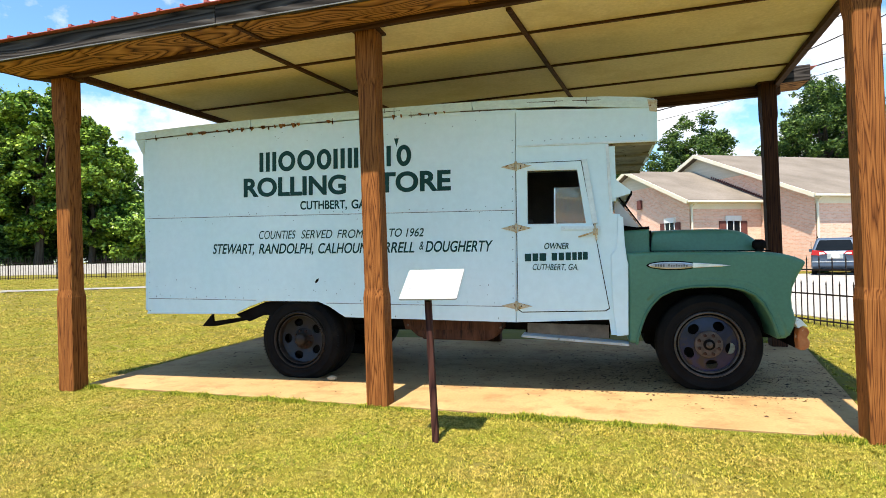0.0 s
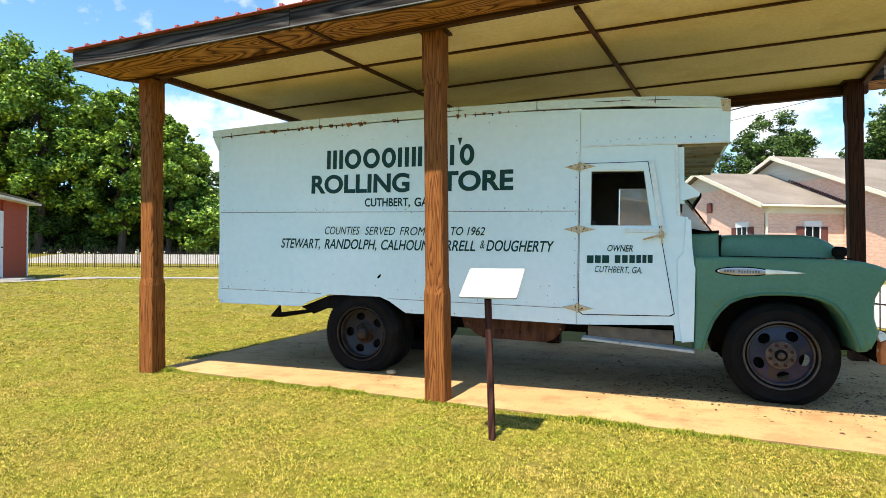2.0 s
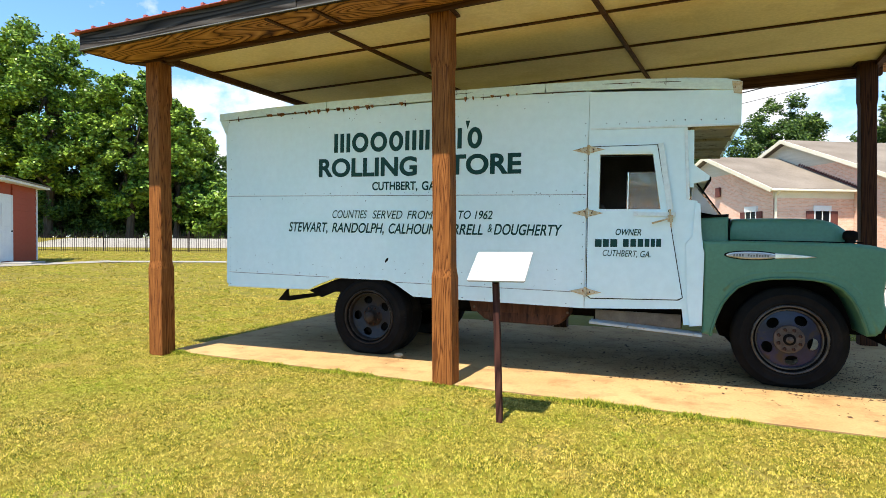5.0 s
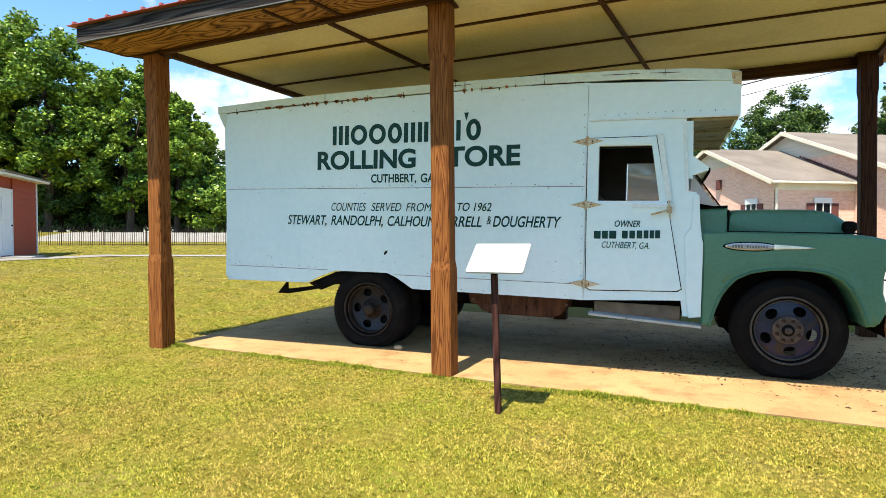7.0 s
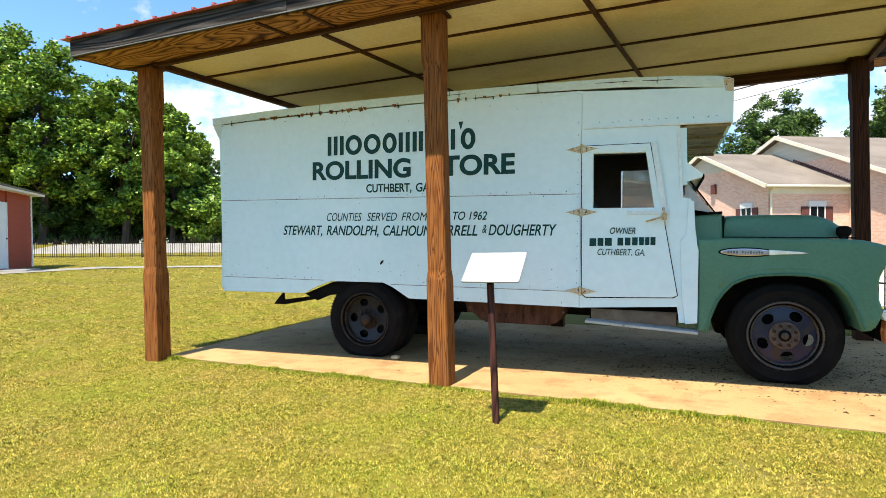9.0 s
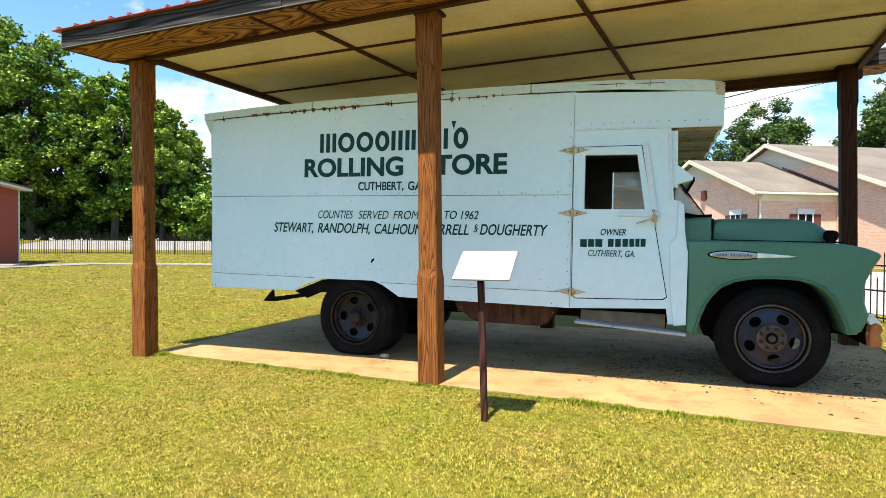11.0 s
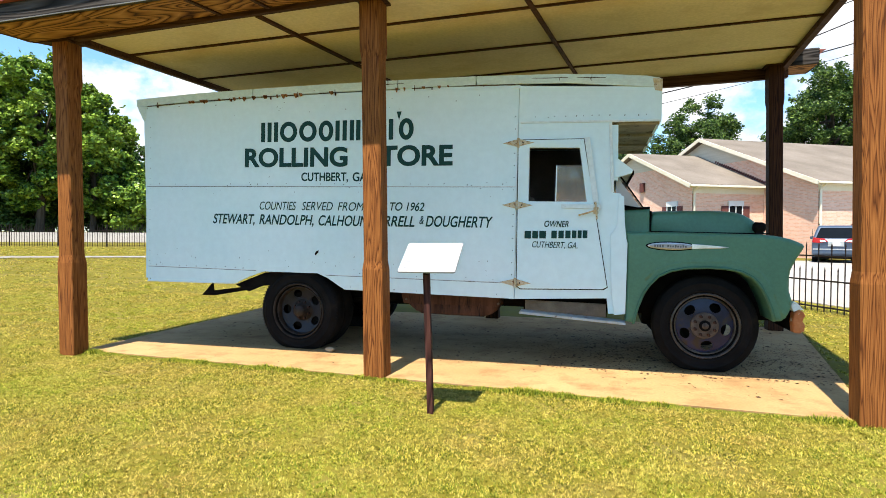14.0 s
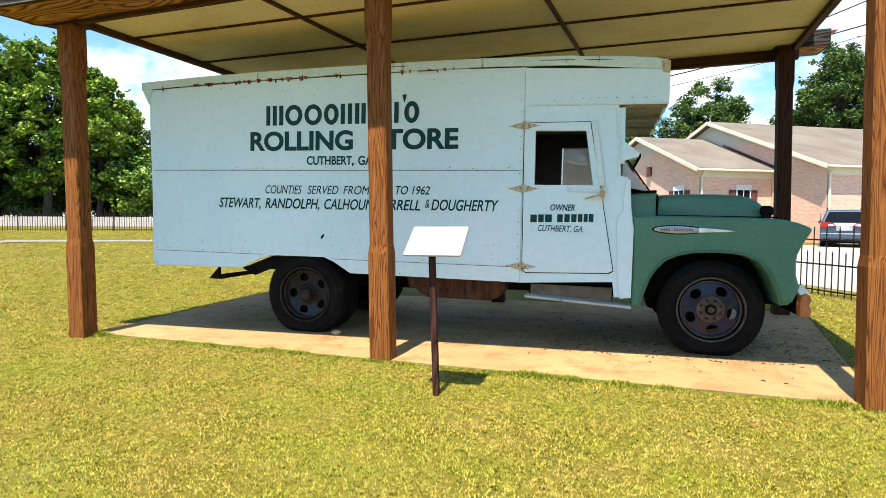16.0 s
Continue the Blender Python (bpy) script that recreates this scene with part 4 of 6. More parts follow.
def cab_front():
    part("windscreen_frame", plate([(-0.83, 1.36), (-0.80, 1.40), (-0.545, 1.045), (-0.80, 1.045), (-0.83, 1.1)], [[(-0.818, 1.376), (-0.806, 1.384), (-0.552, 1.049), (-0.822, 1.049)]], 0.10, 0.14), M_BLACK, truck)
    part("windscreen_frame", plate([(-0.83, 1.36), (-0.80, 1.40), (-0.545, 1.045), (-0.80, 1.045), (-0.83, 1.1)], [[(-0.818, 1.376), (-0.806, 1.384), (-0.552, 1.049), (-0.822, 1.049)]], WID - 0.14, WID - 0.10), M_BLACK, truck)
    part("windscreen", beam((-0.80, WID / 2, 1.385), (-0.555, WID / 2, 1.05), WID - 0.28, 0.006), M_GLASS, truck, "dusty windscreen")
    part("quarter_glass", plate([(-0.81, 1.355), (-0.582, 1.06), (-0.80, 1.06)], (), 0.115, 0.119), M_QUARTER, truck, "wrap-round windscreen corner with a pale reflection in its colour")
    part("sun_visor", plate([(-0.835, 1.53), (-0.665, 1.395), (-0.670, 1.365), (-0.835, 1.32)], (), 0.02, WID - 0.02), M_BLUE, truck, "pale blue windscreen visor")
    part("visor_edge", box(-0.672, -0.652, 0.03, WID - 0.03, 1.352, 1.392, 0.006), M_BLACK, truck)
    part("cab_header", plate([(-0.868, 1.831), (-0.802, 1.831), (-0.790, 1.30), (-0.842, 1.30)], (), 0.0305, WID - 0.0305), M_BLUE, truck)
    part("cowl", plate([(-0.78, 0.80), (-0.78, 1.025), (-0.70, 1.043), (-0.497, 1.052), (-0.49, 0.80)], (), 0.12, WID - 0.12, 0.03), M_GREEN, truck)
    part("cowl_seal", tube([(-0.80, 0.115, 1.035), (-0.66, 0.115, 1.047), (-0.50, 0.115, 1.056)], 0.012), M_BLACK, truck)
    bm = bmesh.new()
    rows = []
    for y, d in ((0.13, 0.060), (0.137, 0.034), (0.155, 0.016), (0.19, 0.006), (0.30, 0.0), (0.7, -0.012), (WID / 2, -0.018)):
        rows.append((y, d))
    rows += [(WID - y, d) for y, d in rows[-2::-1]]
    line = [(-0.482, 0.845), (-0.482, 0.93), (-0.478, 1.0), (-0.46, 1.024), (-0.42, 1.032), (-0.2, 1.040), (0.0, 1.042), (0.10, 1.041), (0.18, 1.037), (0.24, 1.028), (0.30, 1.010), (0.35, 0.983), (0.40, 0.945), (0.44, 0.902), (0.47, 0.868), (0.49, 0.842)]
    made = []
    for y, d in rows:
        made.append([bm.verts.new((x - d * max(0.0, (x - 0.1) / 0.4), y, max(0.842, z - d))) for x, z in line])
    for a, b in zip(made, made[1:]):
        for k in range(len(line) - 1):
            bm.faces.new((a[k], a[k + 1], b[k + 1], b[k]))
    bm.faces.new(made[0])
    bm.faces.new(made[-1][::-1])
    bmesh.ops.remove_doubles(bm, verts=bm.verts[:], dist=1e-5)
    part("hood", bm, M_GREEN, truck, "rounded dark green hood", smooth=True)
    part("hood_seam", box(-0.485, 0.50, 0.10, WID - 0.10, 0.834, 0.844), M_BLACK, truck)
    part("hood_seam", box(-0.492, -0.482, 0.128, WID - 0.128, 0.84, 1.03), M_BLACK, truck)
    arch = [(0.524, 0.084), (0.515, 0.099), (0.49, 0.19), (0.454, 0.281), (0.405, 0.375), (0.341, 0.447), (0.25, 0.493), (0.139, 0.513), (0.0, 0.518), (-0.179, 0.508), (-0.31, 0.478), (-0.412, 0.426), (-0.48, 0.35), (-0.529, 0.27), (-0.57, 0.16), (-0.597, 0.062), (-0.606, 0.0)]
    outer = [(-0.693, 0.017), (-0.69, 0.40), (-0.695, 0.70), (-0.709, 0.828), (-0.45, 0.836), (0.0, 0.836), (0.40, 0.832), (0.527, 0.820), (0.62, 0.800), (0.677, 0.780), (0.725, 0.758), (0.741, 0.738), (0.73, 0.71), (0.681, 0.623), (0.641, 0.527), (0.632, 0.44), (0.637, 0.359), (0.661, 0.273), (0.655, 0.20), (0.63, 0.14), (0.589, 0.092)]
    for y0, y1 in ((-0.015, 0.42), (WID + 0.015, WID - 0.42)):
        fender = part("fender", plate(outer + arch, (), y0, y1, 0.030, segs=3), M_GREEN, truck, "dark green fender with a round wheel arch")
        yy = y0 - 0.004 if y0 < 0 else y0 + 0.004
        part("arch_lip", tube([(x * 1.03, yy, z * 1.03) for x, z in arch[1:]], 0.011, sides=8), M_LIP, fender, "faded pale green arch lip", smooth=True)
        part("arch_ridge", tube([(x * 1.13 + 0.012, yy + (0.031 if y0 < 0 else -0.031), z * 1.13 + 0.004) for x, z in arch[1:13]], 0.030, sides=16), M_GREEN, fender, "", True)
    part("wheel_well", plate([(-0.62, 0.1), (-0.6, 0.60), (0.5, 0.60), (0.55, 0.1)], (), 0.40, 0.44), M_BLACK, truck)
    emblem = lathe([(0, -0.012), (0.6, -0.012), (0.9, -0.008), (1.0, 0.0)], 36)
    bmesh.ops.scale(emblem, vec=(0.21, 1, 0.034), verts=emblem.verts[:])
    rim_b = lathe([(0, -0.004), (0.95, -0.004), (1.0, 0.0)], 36)
    bmesh.ops.scale(rim_b, vec=(0.217, 1, 0.041), verts=rim_b.verts[:])
    part("badge_backing", rim_b, M_BLACK, truck, "dark badge backing", at=pose(-0.32, -0.016, 0.712))
    badge = part("badge", emblem, M_CHROME, truck, "chrome oval side badge with a long spear", at=pose(-0.32, -0.016, 0.712))
    inner = lathe([(0, -0.016), (0.9, -0.016), (1.0, -0.010)], 36)
    bmesh.ops.scale(inner, vec=(0.185, 1, 0.023), verts=inner.verts[:])
    part("badge_face", inner, M_SIGN, badge)
    bars = bmesh.new()
    for i in range(4):
        box(-0.145 + 0.022 * i, -0.132 + 0.022 * i, -0.019, -0.016, -0.011, 0.010, 0, bars)
    for i in range(8):
        box(-0.035 + 0.021 * i, -0.022 + 0.021 * i, -0.019, -0.016, -0.009 - 0.002 * (i % 2), 0.006 + 0.005 * (i % 3 == 0), 0, bars)
    tagged(part("badge_print", bars, M_DRIP, badge), kind="stuff")
    part("badge_spear", plate([(0.17, 0.024), (0.26, 0.020), (0.40, 0.010), (0.477, 0.0), (0.40, -0.010), (0.26, -0.016), (0.17, -0.022)], (), -0.014, 0.0, 0.004), M_CHROME, badge)
    lamp = lathe([(0, -0.05), (0.035, -0.045), (0.046, -0.02), (0.046, 0.03), (0.03, 0.05), (0, 0.055)], 18)
    for y in (0.06, WID - 0.06):
        l = part("marker_lamp", lamp.copy(), M_BLACK, truck, "black round marker lamp", True, at=pose(0.40, y, 0.893, 0, 0, 90))
        part("lamp_foot", box(-0.03, 0.03, -0.03, 0.03, -0.062, -0.03, 0.008), M_BLACK, l)
    lamp.free()
    part("grille_panel", box(0.50, 0.60, 0.42, WID - 0.42, 0.10, 0.80, 0.02), M_GREEN, truck)
    for i in range(4):
        part("grille_bar", box(0.60, 0.64, 0.44, WID - 0.44, 0.25 + 0.12 * i, 0.30 + 0.12 * i, 0.01), M_WHITE, truck)
    for y in (0.24, WID - 0.24):
        part("headlamp", lathe([(0, 0.06), (0.05, 0.055), (0.088, 0.02), (0.1, -0.03)], 24), M_CHROME, truck, "chrome headlamp", True, at=pose(0.63, y, 0.50, 0, 0, -90))
        part("parking_lamp", lathe([(0, 0.05), (0.035, 0.04), (0.045, 0.0)], 18), M_CHROME, truck, "", True, at=pose(0.635, y, 0.34, 0, 0, -90))
    part("lamp_bracket", box(0.62, 0.72, 0.34, 0.36, 0.40, 0.55), M_WHITE, truck)
    prof = [(0.700, 0.165), (0.735, 0.190), (0.772, 0.175), (0.788, 0.140), (0.768, 0.095), (0.790, 0.055), (0.780, 0.005), (0.745, -0.014), (0.703, -0.010), (0.692, 0.08)]
    # Middle bar coloured black for the shadow on the bumper's back face.
    bar = part("bumper", plate(prof, (), 0.16, WID - 0.16, 0.012), M_BLACK, truck, "front bumper with rusted ends, middle black for shade")
    for y0, y1 in ((0.06, 0.16), (WID - 0.16, WID - 0.06)):
        part("bumper_end", plate(prof, (), y0, y1, 0.012), M_BUMPER, bar, "rusted orange bumper end")
        part("bumper_chrome", plate([(0.675, 0.215), (0.69, 0.265), (0.725, 0.245), (0.776, 0.188), (0.735, 0.194), (0.70, 0.172)], (), y0 + 0.01, y1), M_WHITE, bar)
    part("bumper_iron", box(0.3, 0.68, 0.5, 0.56, 0.03, 0.13), M_BLACK, truck)
    part("bumper_iron", box(0.3, 0.68, WID - 0.56, WID - 0.5, 0.03, 0.13), M_BLACK, truck)


cab_front()


def wheel(x, y, z, flat, rear, parent, flip=False):
    """A disc wheel with five hand holes; its outer face looks along -y."""
    ob = new("wheel")
    ob.parent = parent
    ob.matrix_basis = pose(x, y, z, 0, 0, 180 if flip else 0)
    prof = [(0.285, 0.005), (0.30, -0.006), (0.312, -0.010), (0.316, -0.015), (0.322, -0.015), (0.326, -0.011), (0.345, -0.013), (0.375, -0.012), (0.380, -0.016), (0.387, -0.015), (0.39, -0.010), (0.425, 0.006), (0.432, 0.012), (0.447, 0.030), (0.450, 0.06), (0.450, 0.15), (0.447, 0.18), (0.425, 0.205), (0.39, 0.22), (0.33, 0.222), (0.285, 0.20)]
    bm = lathe(prof, 72)
    for v in bm.verts:
        if v.co.z < -flat:
            k = (-flat - v.co.z)
            v.co.y += (-0.35 * k) if v.co.y < 0.1 else 0.35 * k
            v.co.x *= 1 + 0.5 * k
            v.co.z = -flat
    part("tyre", bm, M_TYRE, ob, "dusty black tyre sagging at its foot", True)
    lugs = bmesh.new()
    for i in range(80):
        a = 2 * math.pi * (i + 0.5) / 80
        if math.sin(a) * 0.45 < -flat + 0.02:
            continue
        own = bmesh.new()
        bmesh.ops.create_cube(own, size=1.0, matrix=Matrix.Rotation(-a, 4, "Y") @ Matrix.Translation((0.427, 0.010, 0)) @ Matrix.Diagonal((0.034, 0.010, 0.009, 1)))
        join(lugs, own)
    if rear:
        tagged(part("tread", lugs, M_TYRE, ob), kind="stuff")
    else:
        lugs.free()
    rim = lathe([(0.288, 0.012), (0.297, -0.004), (0.293, -0.016), (0.284, -0.018), (0.277, -0.010), (0.276, 0.0)], 64)
    # Groove split off and coloured black for the shade in the deep ring.
    part("rim_groove", lathe([(0.276, 0.0), (0.270, 0.022), (0.260, 0.030), (0.257, 0.036)], 64), M_BLACK, ob, "", True)
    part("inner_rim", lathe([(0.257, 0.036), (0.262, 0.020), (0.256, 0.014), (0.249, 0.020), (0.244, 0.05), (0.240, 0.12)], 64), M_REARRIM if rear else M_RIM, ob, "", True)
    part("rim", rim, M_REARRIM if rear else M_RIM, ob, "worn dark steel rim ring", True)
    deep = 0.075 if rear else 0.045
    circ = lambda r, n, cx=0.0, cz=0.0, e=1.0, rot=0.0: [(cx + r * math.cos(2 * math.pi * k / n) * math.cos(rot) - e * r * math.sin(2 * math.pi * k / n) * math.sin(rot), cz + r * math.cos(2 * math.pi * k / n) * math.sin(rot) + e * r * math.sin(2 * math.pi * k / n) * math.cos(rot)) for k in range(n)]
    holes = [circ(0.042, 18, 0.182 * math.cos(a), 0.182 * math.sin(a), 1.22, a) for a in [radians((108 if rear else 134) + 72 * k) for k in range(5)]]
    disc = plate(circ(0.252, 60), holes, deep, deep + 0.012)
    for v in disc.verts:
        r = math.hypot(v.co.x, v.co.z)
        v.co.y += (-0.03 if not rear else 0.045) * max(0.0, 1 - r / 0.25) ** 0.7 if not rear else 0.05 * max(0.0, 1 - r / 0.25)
    part("wheel_disc", disc, M_REARDISC if rear else M_DISC, ob, "near-black wheel disc with hand holes" if rear else "faded dark blue wheel disc with hand holes")
    part("brake_drum", lathe([(0, 0.13), (0.20, 0.13), (0.20, 0.2)], 32), M_BLACK, ob)
    if rear:
        part("hub", lathe([(0, -0.005), (0.05, -0.005), (0.062, 0.01), (0.066, 0.06), (0.10, 0.085), (0.12, 0.10)], 32), M_REARRIM, ob, "dark axle hub", True)
        n, br, by = 8, 0.088, 0.082
    else:
        part("hub", lathe([(0, -0.02), (0.028, -0.02), (0.034, -0.005), (0.04, 0.0), (0.104, 0.004), (0.118, 0.010), (0.122, 0.05)], 40), M_HUB, ob, "rusty round hub plate", False)
        # Black ring on the hub face, drawn as the shade of a recess.
        part("hub_recess_shade", lathe([(0.024, -0.0215), (0.046, -0.0215), (0.05, -0.004)], 28), M_BLACK, ob)
        part("hub_cap", lathe([(0, -0.045), (0.02, -0.042), (0.03, -0.02)], 20), M_HUB, ob, "", True)
        n, br, by = 8, 0.088, 0.0
    for k in range(n):
        a = 2 * math.pi * (k + 0.5) / n
        part("wheel_nut", lathe([(0, -0.020), (0.014, -0.020), (0.016, 0.008)], 6), M_RUST, ob, at=pose(br * math.cos(a), by, br * math.sin(a)))
    return ob


wheel(0.0, 0.11, 0.0, 0.410, False, truck)
wheel(0.0, WID - 0.11, 0.0, 0.410, False, truck, True)
wheel(-4.015, 0.05, -0.079, 0.400, True, truck)
wheel(-4.015, WID - 0.05, -0.079, 0.400, True, truck, True)
for yy in (0.31, WID - 0.31 - 0.21):
    inner_t = lathe([(0.28, 0.0), (0.36, -0.01), (0.43, 0.01), (0.449, 0.05), (0.449, 0.16), (0.43, 0.2), (0.36, 0.21), (0.28, 0.2)], 48)
    for v in inner_t.verts:
        v.co.z = max(v.co.z, -0.400)
    part("inner_tyre", inner_t, M_TYRE, truck, "", True, at=pose(-4.015, yy, -0.079))


def underbody():
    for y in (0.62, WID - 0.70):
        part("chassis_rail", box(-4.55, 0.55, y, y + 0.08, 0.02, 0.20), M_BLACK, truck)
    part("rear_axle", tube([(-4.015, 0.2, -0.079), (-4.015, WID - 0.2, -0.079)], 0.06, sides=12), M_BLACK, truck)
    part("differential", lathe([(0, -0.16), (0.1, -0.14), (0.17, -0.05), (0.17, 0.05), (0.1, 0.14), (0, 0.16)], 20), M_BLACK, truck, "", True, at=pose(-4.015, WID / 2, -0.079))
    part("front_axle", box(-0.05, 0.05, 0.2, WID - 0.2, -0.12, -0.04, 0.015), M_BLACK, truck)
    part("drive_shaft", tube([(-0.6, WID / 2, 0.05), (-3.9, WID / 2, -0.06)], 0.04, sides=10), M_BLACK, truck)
    tank = plate([(-2.90, 0.14), (-1.90, 0.16), (-1.905, 0.05), (-1.96, -0.02), (-2.05, -0.055), (-2.66, -0.055), (-2.76, -0.03), (-2.86, 0.05)], (), 0.22, 0.60, 0.02)
    t = part("fuel_tank", tank, M_RUST, truck, "rust-brown slung fuel tank")
    part("tank_flange", plate([(-2.92, 0.155), (-1.88, 0.175), (-1.86, 0.10), (-1.90, 0.06), (-2.89, 0.045)], (), 0.205, 0.218, 0.003), M_RUST, t)
    for x in (-1.895, -2.86):
        part("tank_bolt", lathe([(0, -0.012), (0.012, -0.012), (0.014, 0.004)], 6), M_HUB, t, at=pose(x, 0.203, 0.09))
    for x in (-2.7, -2.1):
        part("tank_strap", box(x, x + 0.04, 0.212, 0.22, -0.05, 0.16), M_RUST, t)
    part("engine_sump", box(-0.5, 0.3, 0.8, 1.3, -0.12, 0.2, 0.04), M_BLACK, truck)
    for y in (0.55, WID - 0.62):
        part("leaf_spring", plate([(-4.6, 0.05), (-4.015, -0.03), (-3.4, 0.05), (-3.4, 0.02), (-4.015, -0.1), (-4.6, 0.02)], (), y, y + 0.07), M_BLACK, truck)


underbody()


def truck_lettering():
    def words(name, body, x0, x1, z0, z1, shear=0.0, weight=0.034, y=-0.0035):
        part(name, lettering(body, x0, x1, z0, z1, y, shear, weight), M_LETTER, truck, "dark green hand-painted lettering")

    # the trade name: plain rings and upright bars
    def ring(x, w, z0, z1, t=0.046):
        loop = lambda a, b: [(x + w / 2 + a * math.cos(2 * math.pi * k / 28), (z0 + z1) / 2 + b * math.sin(2 * math.pi * k / 28)) for k in range(28)]
        return plate(loop(w / 2, (z1 - z0) / 2), [loop(w / 2 - t, (z1 - z0) / 2 - t)], -0.005, -0.003)

    def uprights(x, w, z0, z1, n, t=0.046):
        bm = bmesh.new()
        for k in range(n):
            c = x + t / 2 + (w - t) * k / (n - 1)
            plate([(c - t / 2, z0), (c + t / 2, z0), (c + t / 2, z1), (c - t / 2, z1)], (), -0.005, -0.003, bm=bm)
        return bm

    x = -4.455
    for k, w in enumerate((0.20, 0.20, 0.20, 0.165, 0.205, 0.19, 0.185, 0.155)):
        shape = ring(x, w, 1.703, 1.918) if k in (1, 2, 3, 7) else uprights(x, w, 1.708, 1.914, 3 if k in (0, 4) else 2)
        part("name_bar", shape, M_LETTER, truck, "dark green painted shape")
        x += w + (0.024 if k < 6 else 0.06)
    part("name_bar", plate([(x - 0.24, 1.985), (x - 0.19, 1.985), (x - 0.215, 1.90)], (), -0.005, -0.003), M_LETTER, truck, "dark green painted shape")
    words("lettering_rolling", "ROLLING", -4.648, -3.455, 1.440, 1.646)
    words("lettering_store", "STORE", -3.235, -2.345, 1.442, 1.650)
    words("lettering_town", "CUTHBERT,", -3.975, -3.445, 1.278, 1.384, 0.0, 0.022)
    words("lettering_state", "GA.", -3.395, -3.22, 1.290, 1.384, 0.0, 0.022)
    for body, x0, x1 in (("COUNTIES", -4.463, -4.030), ("SERVED", -3.966, -3.610), ("FROM", -3.556, -3.262)):
        words("lettering_heading", body, x0, x1, 0.990, 1.078, 0.25, 0.0)
    words("lettering_years", "TO 1962", -2.985, -2.624, 0.996, 1.082, 0.25, 0.010)
    for body, x0, x1 in (("STEWART,", -5.035, -4.522), ("RANDOLPH,", -4.466, -3.826), ("CALHOUN,", -3.770, -3.205)):
        words("lettering_county", body, x0, x1, 0.815, 0.942, 0.25, 0.014)
    words("lettering_second_line", "TERRELL", -3.17, -2.722, 0.838, 0.944, 0.25, 0.016)
    words("lettering_sign", "&", -2.672, -2.625, 0.866, 0.948, 0.25, 0.004)
    words("lettering_third_county", "DOUGHERTY", -2.608, -1.932, 0.842, 0.952, 0.25, 0.016)
    words("lettering_owner", "OWNER", -1.443, -1.219, 0.862, 0.922, 0.25, 0.016, -0.0195)
    words("lettering_door_town", "CUTHBERT, GA.", -1.552, -1.134, 0.658, 0.726, 0.25, 0.004, -0.0195)
    for x0, x1 in ((-1.625, -1.565), (-1.552, -1.500), (-1.487, -1.425), (-1.375, -1.325), (-1.310, -1.262), (-1.247, -1.200), (-1.187, -1.147), (-1.135, -1.100), (-1.09, -1.048)):
        dz = 0.016 * (x0 + 1.625) / 0.58
        part("name_bar", box(x0, x1, -0.0215, -0.019, 0.750 + dz, 0.822 + dz), M_LETTER, truck, "dark green painted bar")


truck_lettering()


# ---- the sign before the truck ----
def lectern_sign():
    ob = thing("lectern_sign", "tilted white information panel on a dark brown wooden post", "sign", pose(-1.118, 3.90, -0.05))
    bm = bmesh.new()
    w = 0.021
    lo = [bm.verts.new((sx * w + 0.0, sy * w, 0)) for sx, sy in ((-1, -1), (1, -1), (1, 1), (-1, 1))]
    hi = [bm.verts.new((sx * w - 0.045, sy * w + 0.02, 1.08)) for sx, sy in ((-1, -1), (1, -1), (1, 1), (-1, 1))]
    bm.faces.new(lo[::-1])
    bm.faces.new(hi)
    for i in range(4):
        bm.faces.new((lo[i - 1], lo[i], hi[i], hi[i - 1]))
    bmesh.ops.bevel(bm, geom=bm.edges[:], offset=0.003, segments=1, affect="EDGES")
    part("sign_post", bm, M_SIGNPOST, ob, "dark red-brown weathered post")
    m = Matrix.Translation((-0.012, 0.025, 1.117)) @ Matrix.Rotation(radians(37), 4, "X") @ Matrix.Rotation(radians(-0.8), 4, "Y")
    pl = bmesh.new()
    own = bmesh.new()
    bmesh.ops.create_cube(own, size=1.0, matrix=Matrix.Diagonal((0.405, 0.315, 0.012, 1)))
    bmesh.ops.bevel(own, geom=[e for e in own.edges if abs(e.verts[0].co.z - e.verts[1].co.z) > 0.005], offset=0.006, segments=2, affect="EDGES")
    join(pl, own)
    panel = part("sign_panel", pl, M_SIGN, ob, "white panel with faint print", at=m)
    bars = bmesh.new()
    rng = random.Random(3)
    for r in range(5):
        x = -0.17
        while x < (0.0 if r < 2 else 0.05):
            wd = rng.uniform(0.012, 0.04)
            box(x, x + wd, -0.115 + 0.016 * r, -0.110 + 0.016 * r, 0.006, 0.0068, 0, bars)
            x += wd + 0.007
    part("print_bars", bars, M_SIGNTXT, panel)
    part("bracket", box(-0.05, -0.02, -0.015, 0.03, 1.00, 1.085, 0.004), M_BLACK, ob)


lectern_sign()

# a stone under the rear tyre
bm = bmesh.new()
bmesh.ops.create_icosphere(bm, subdivisions=2, radius=1.0)
for v in bm.verts:
    v.co *= 1 + 0.18 * noise.noise(v.co * 1.7)
bmesh.ops.scale(bm, vec=(0.055, 0.04, 0.028), verts=bm.verts[:])
solid("wheel_stone", bm, surface("tan_stone", (0.42, 0.30, 0.17), (0.52, 0.40, 0.25), 20, 0.9, bump=0.4), "small tan stone beside the rear tyre", "stone", pose(-2.70, 5.60, 0.022), smooth=True)


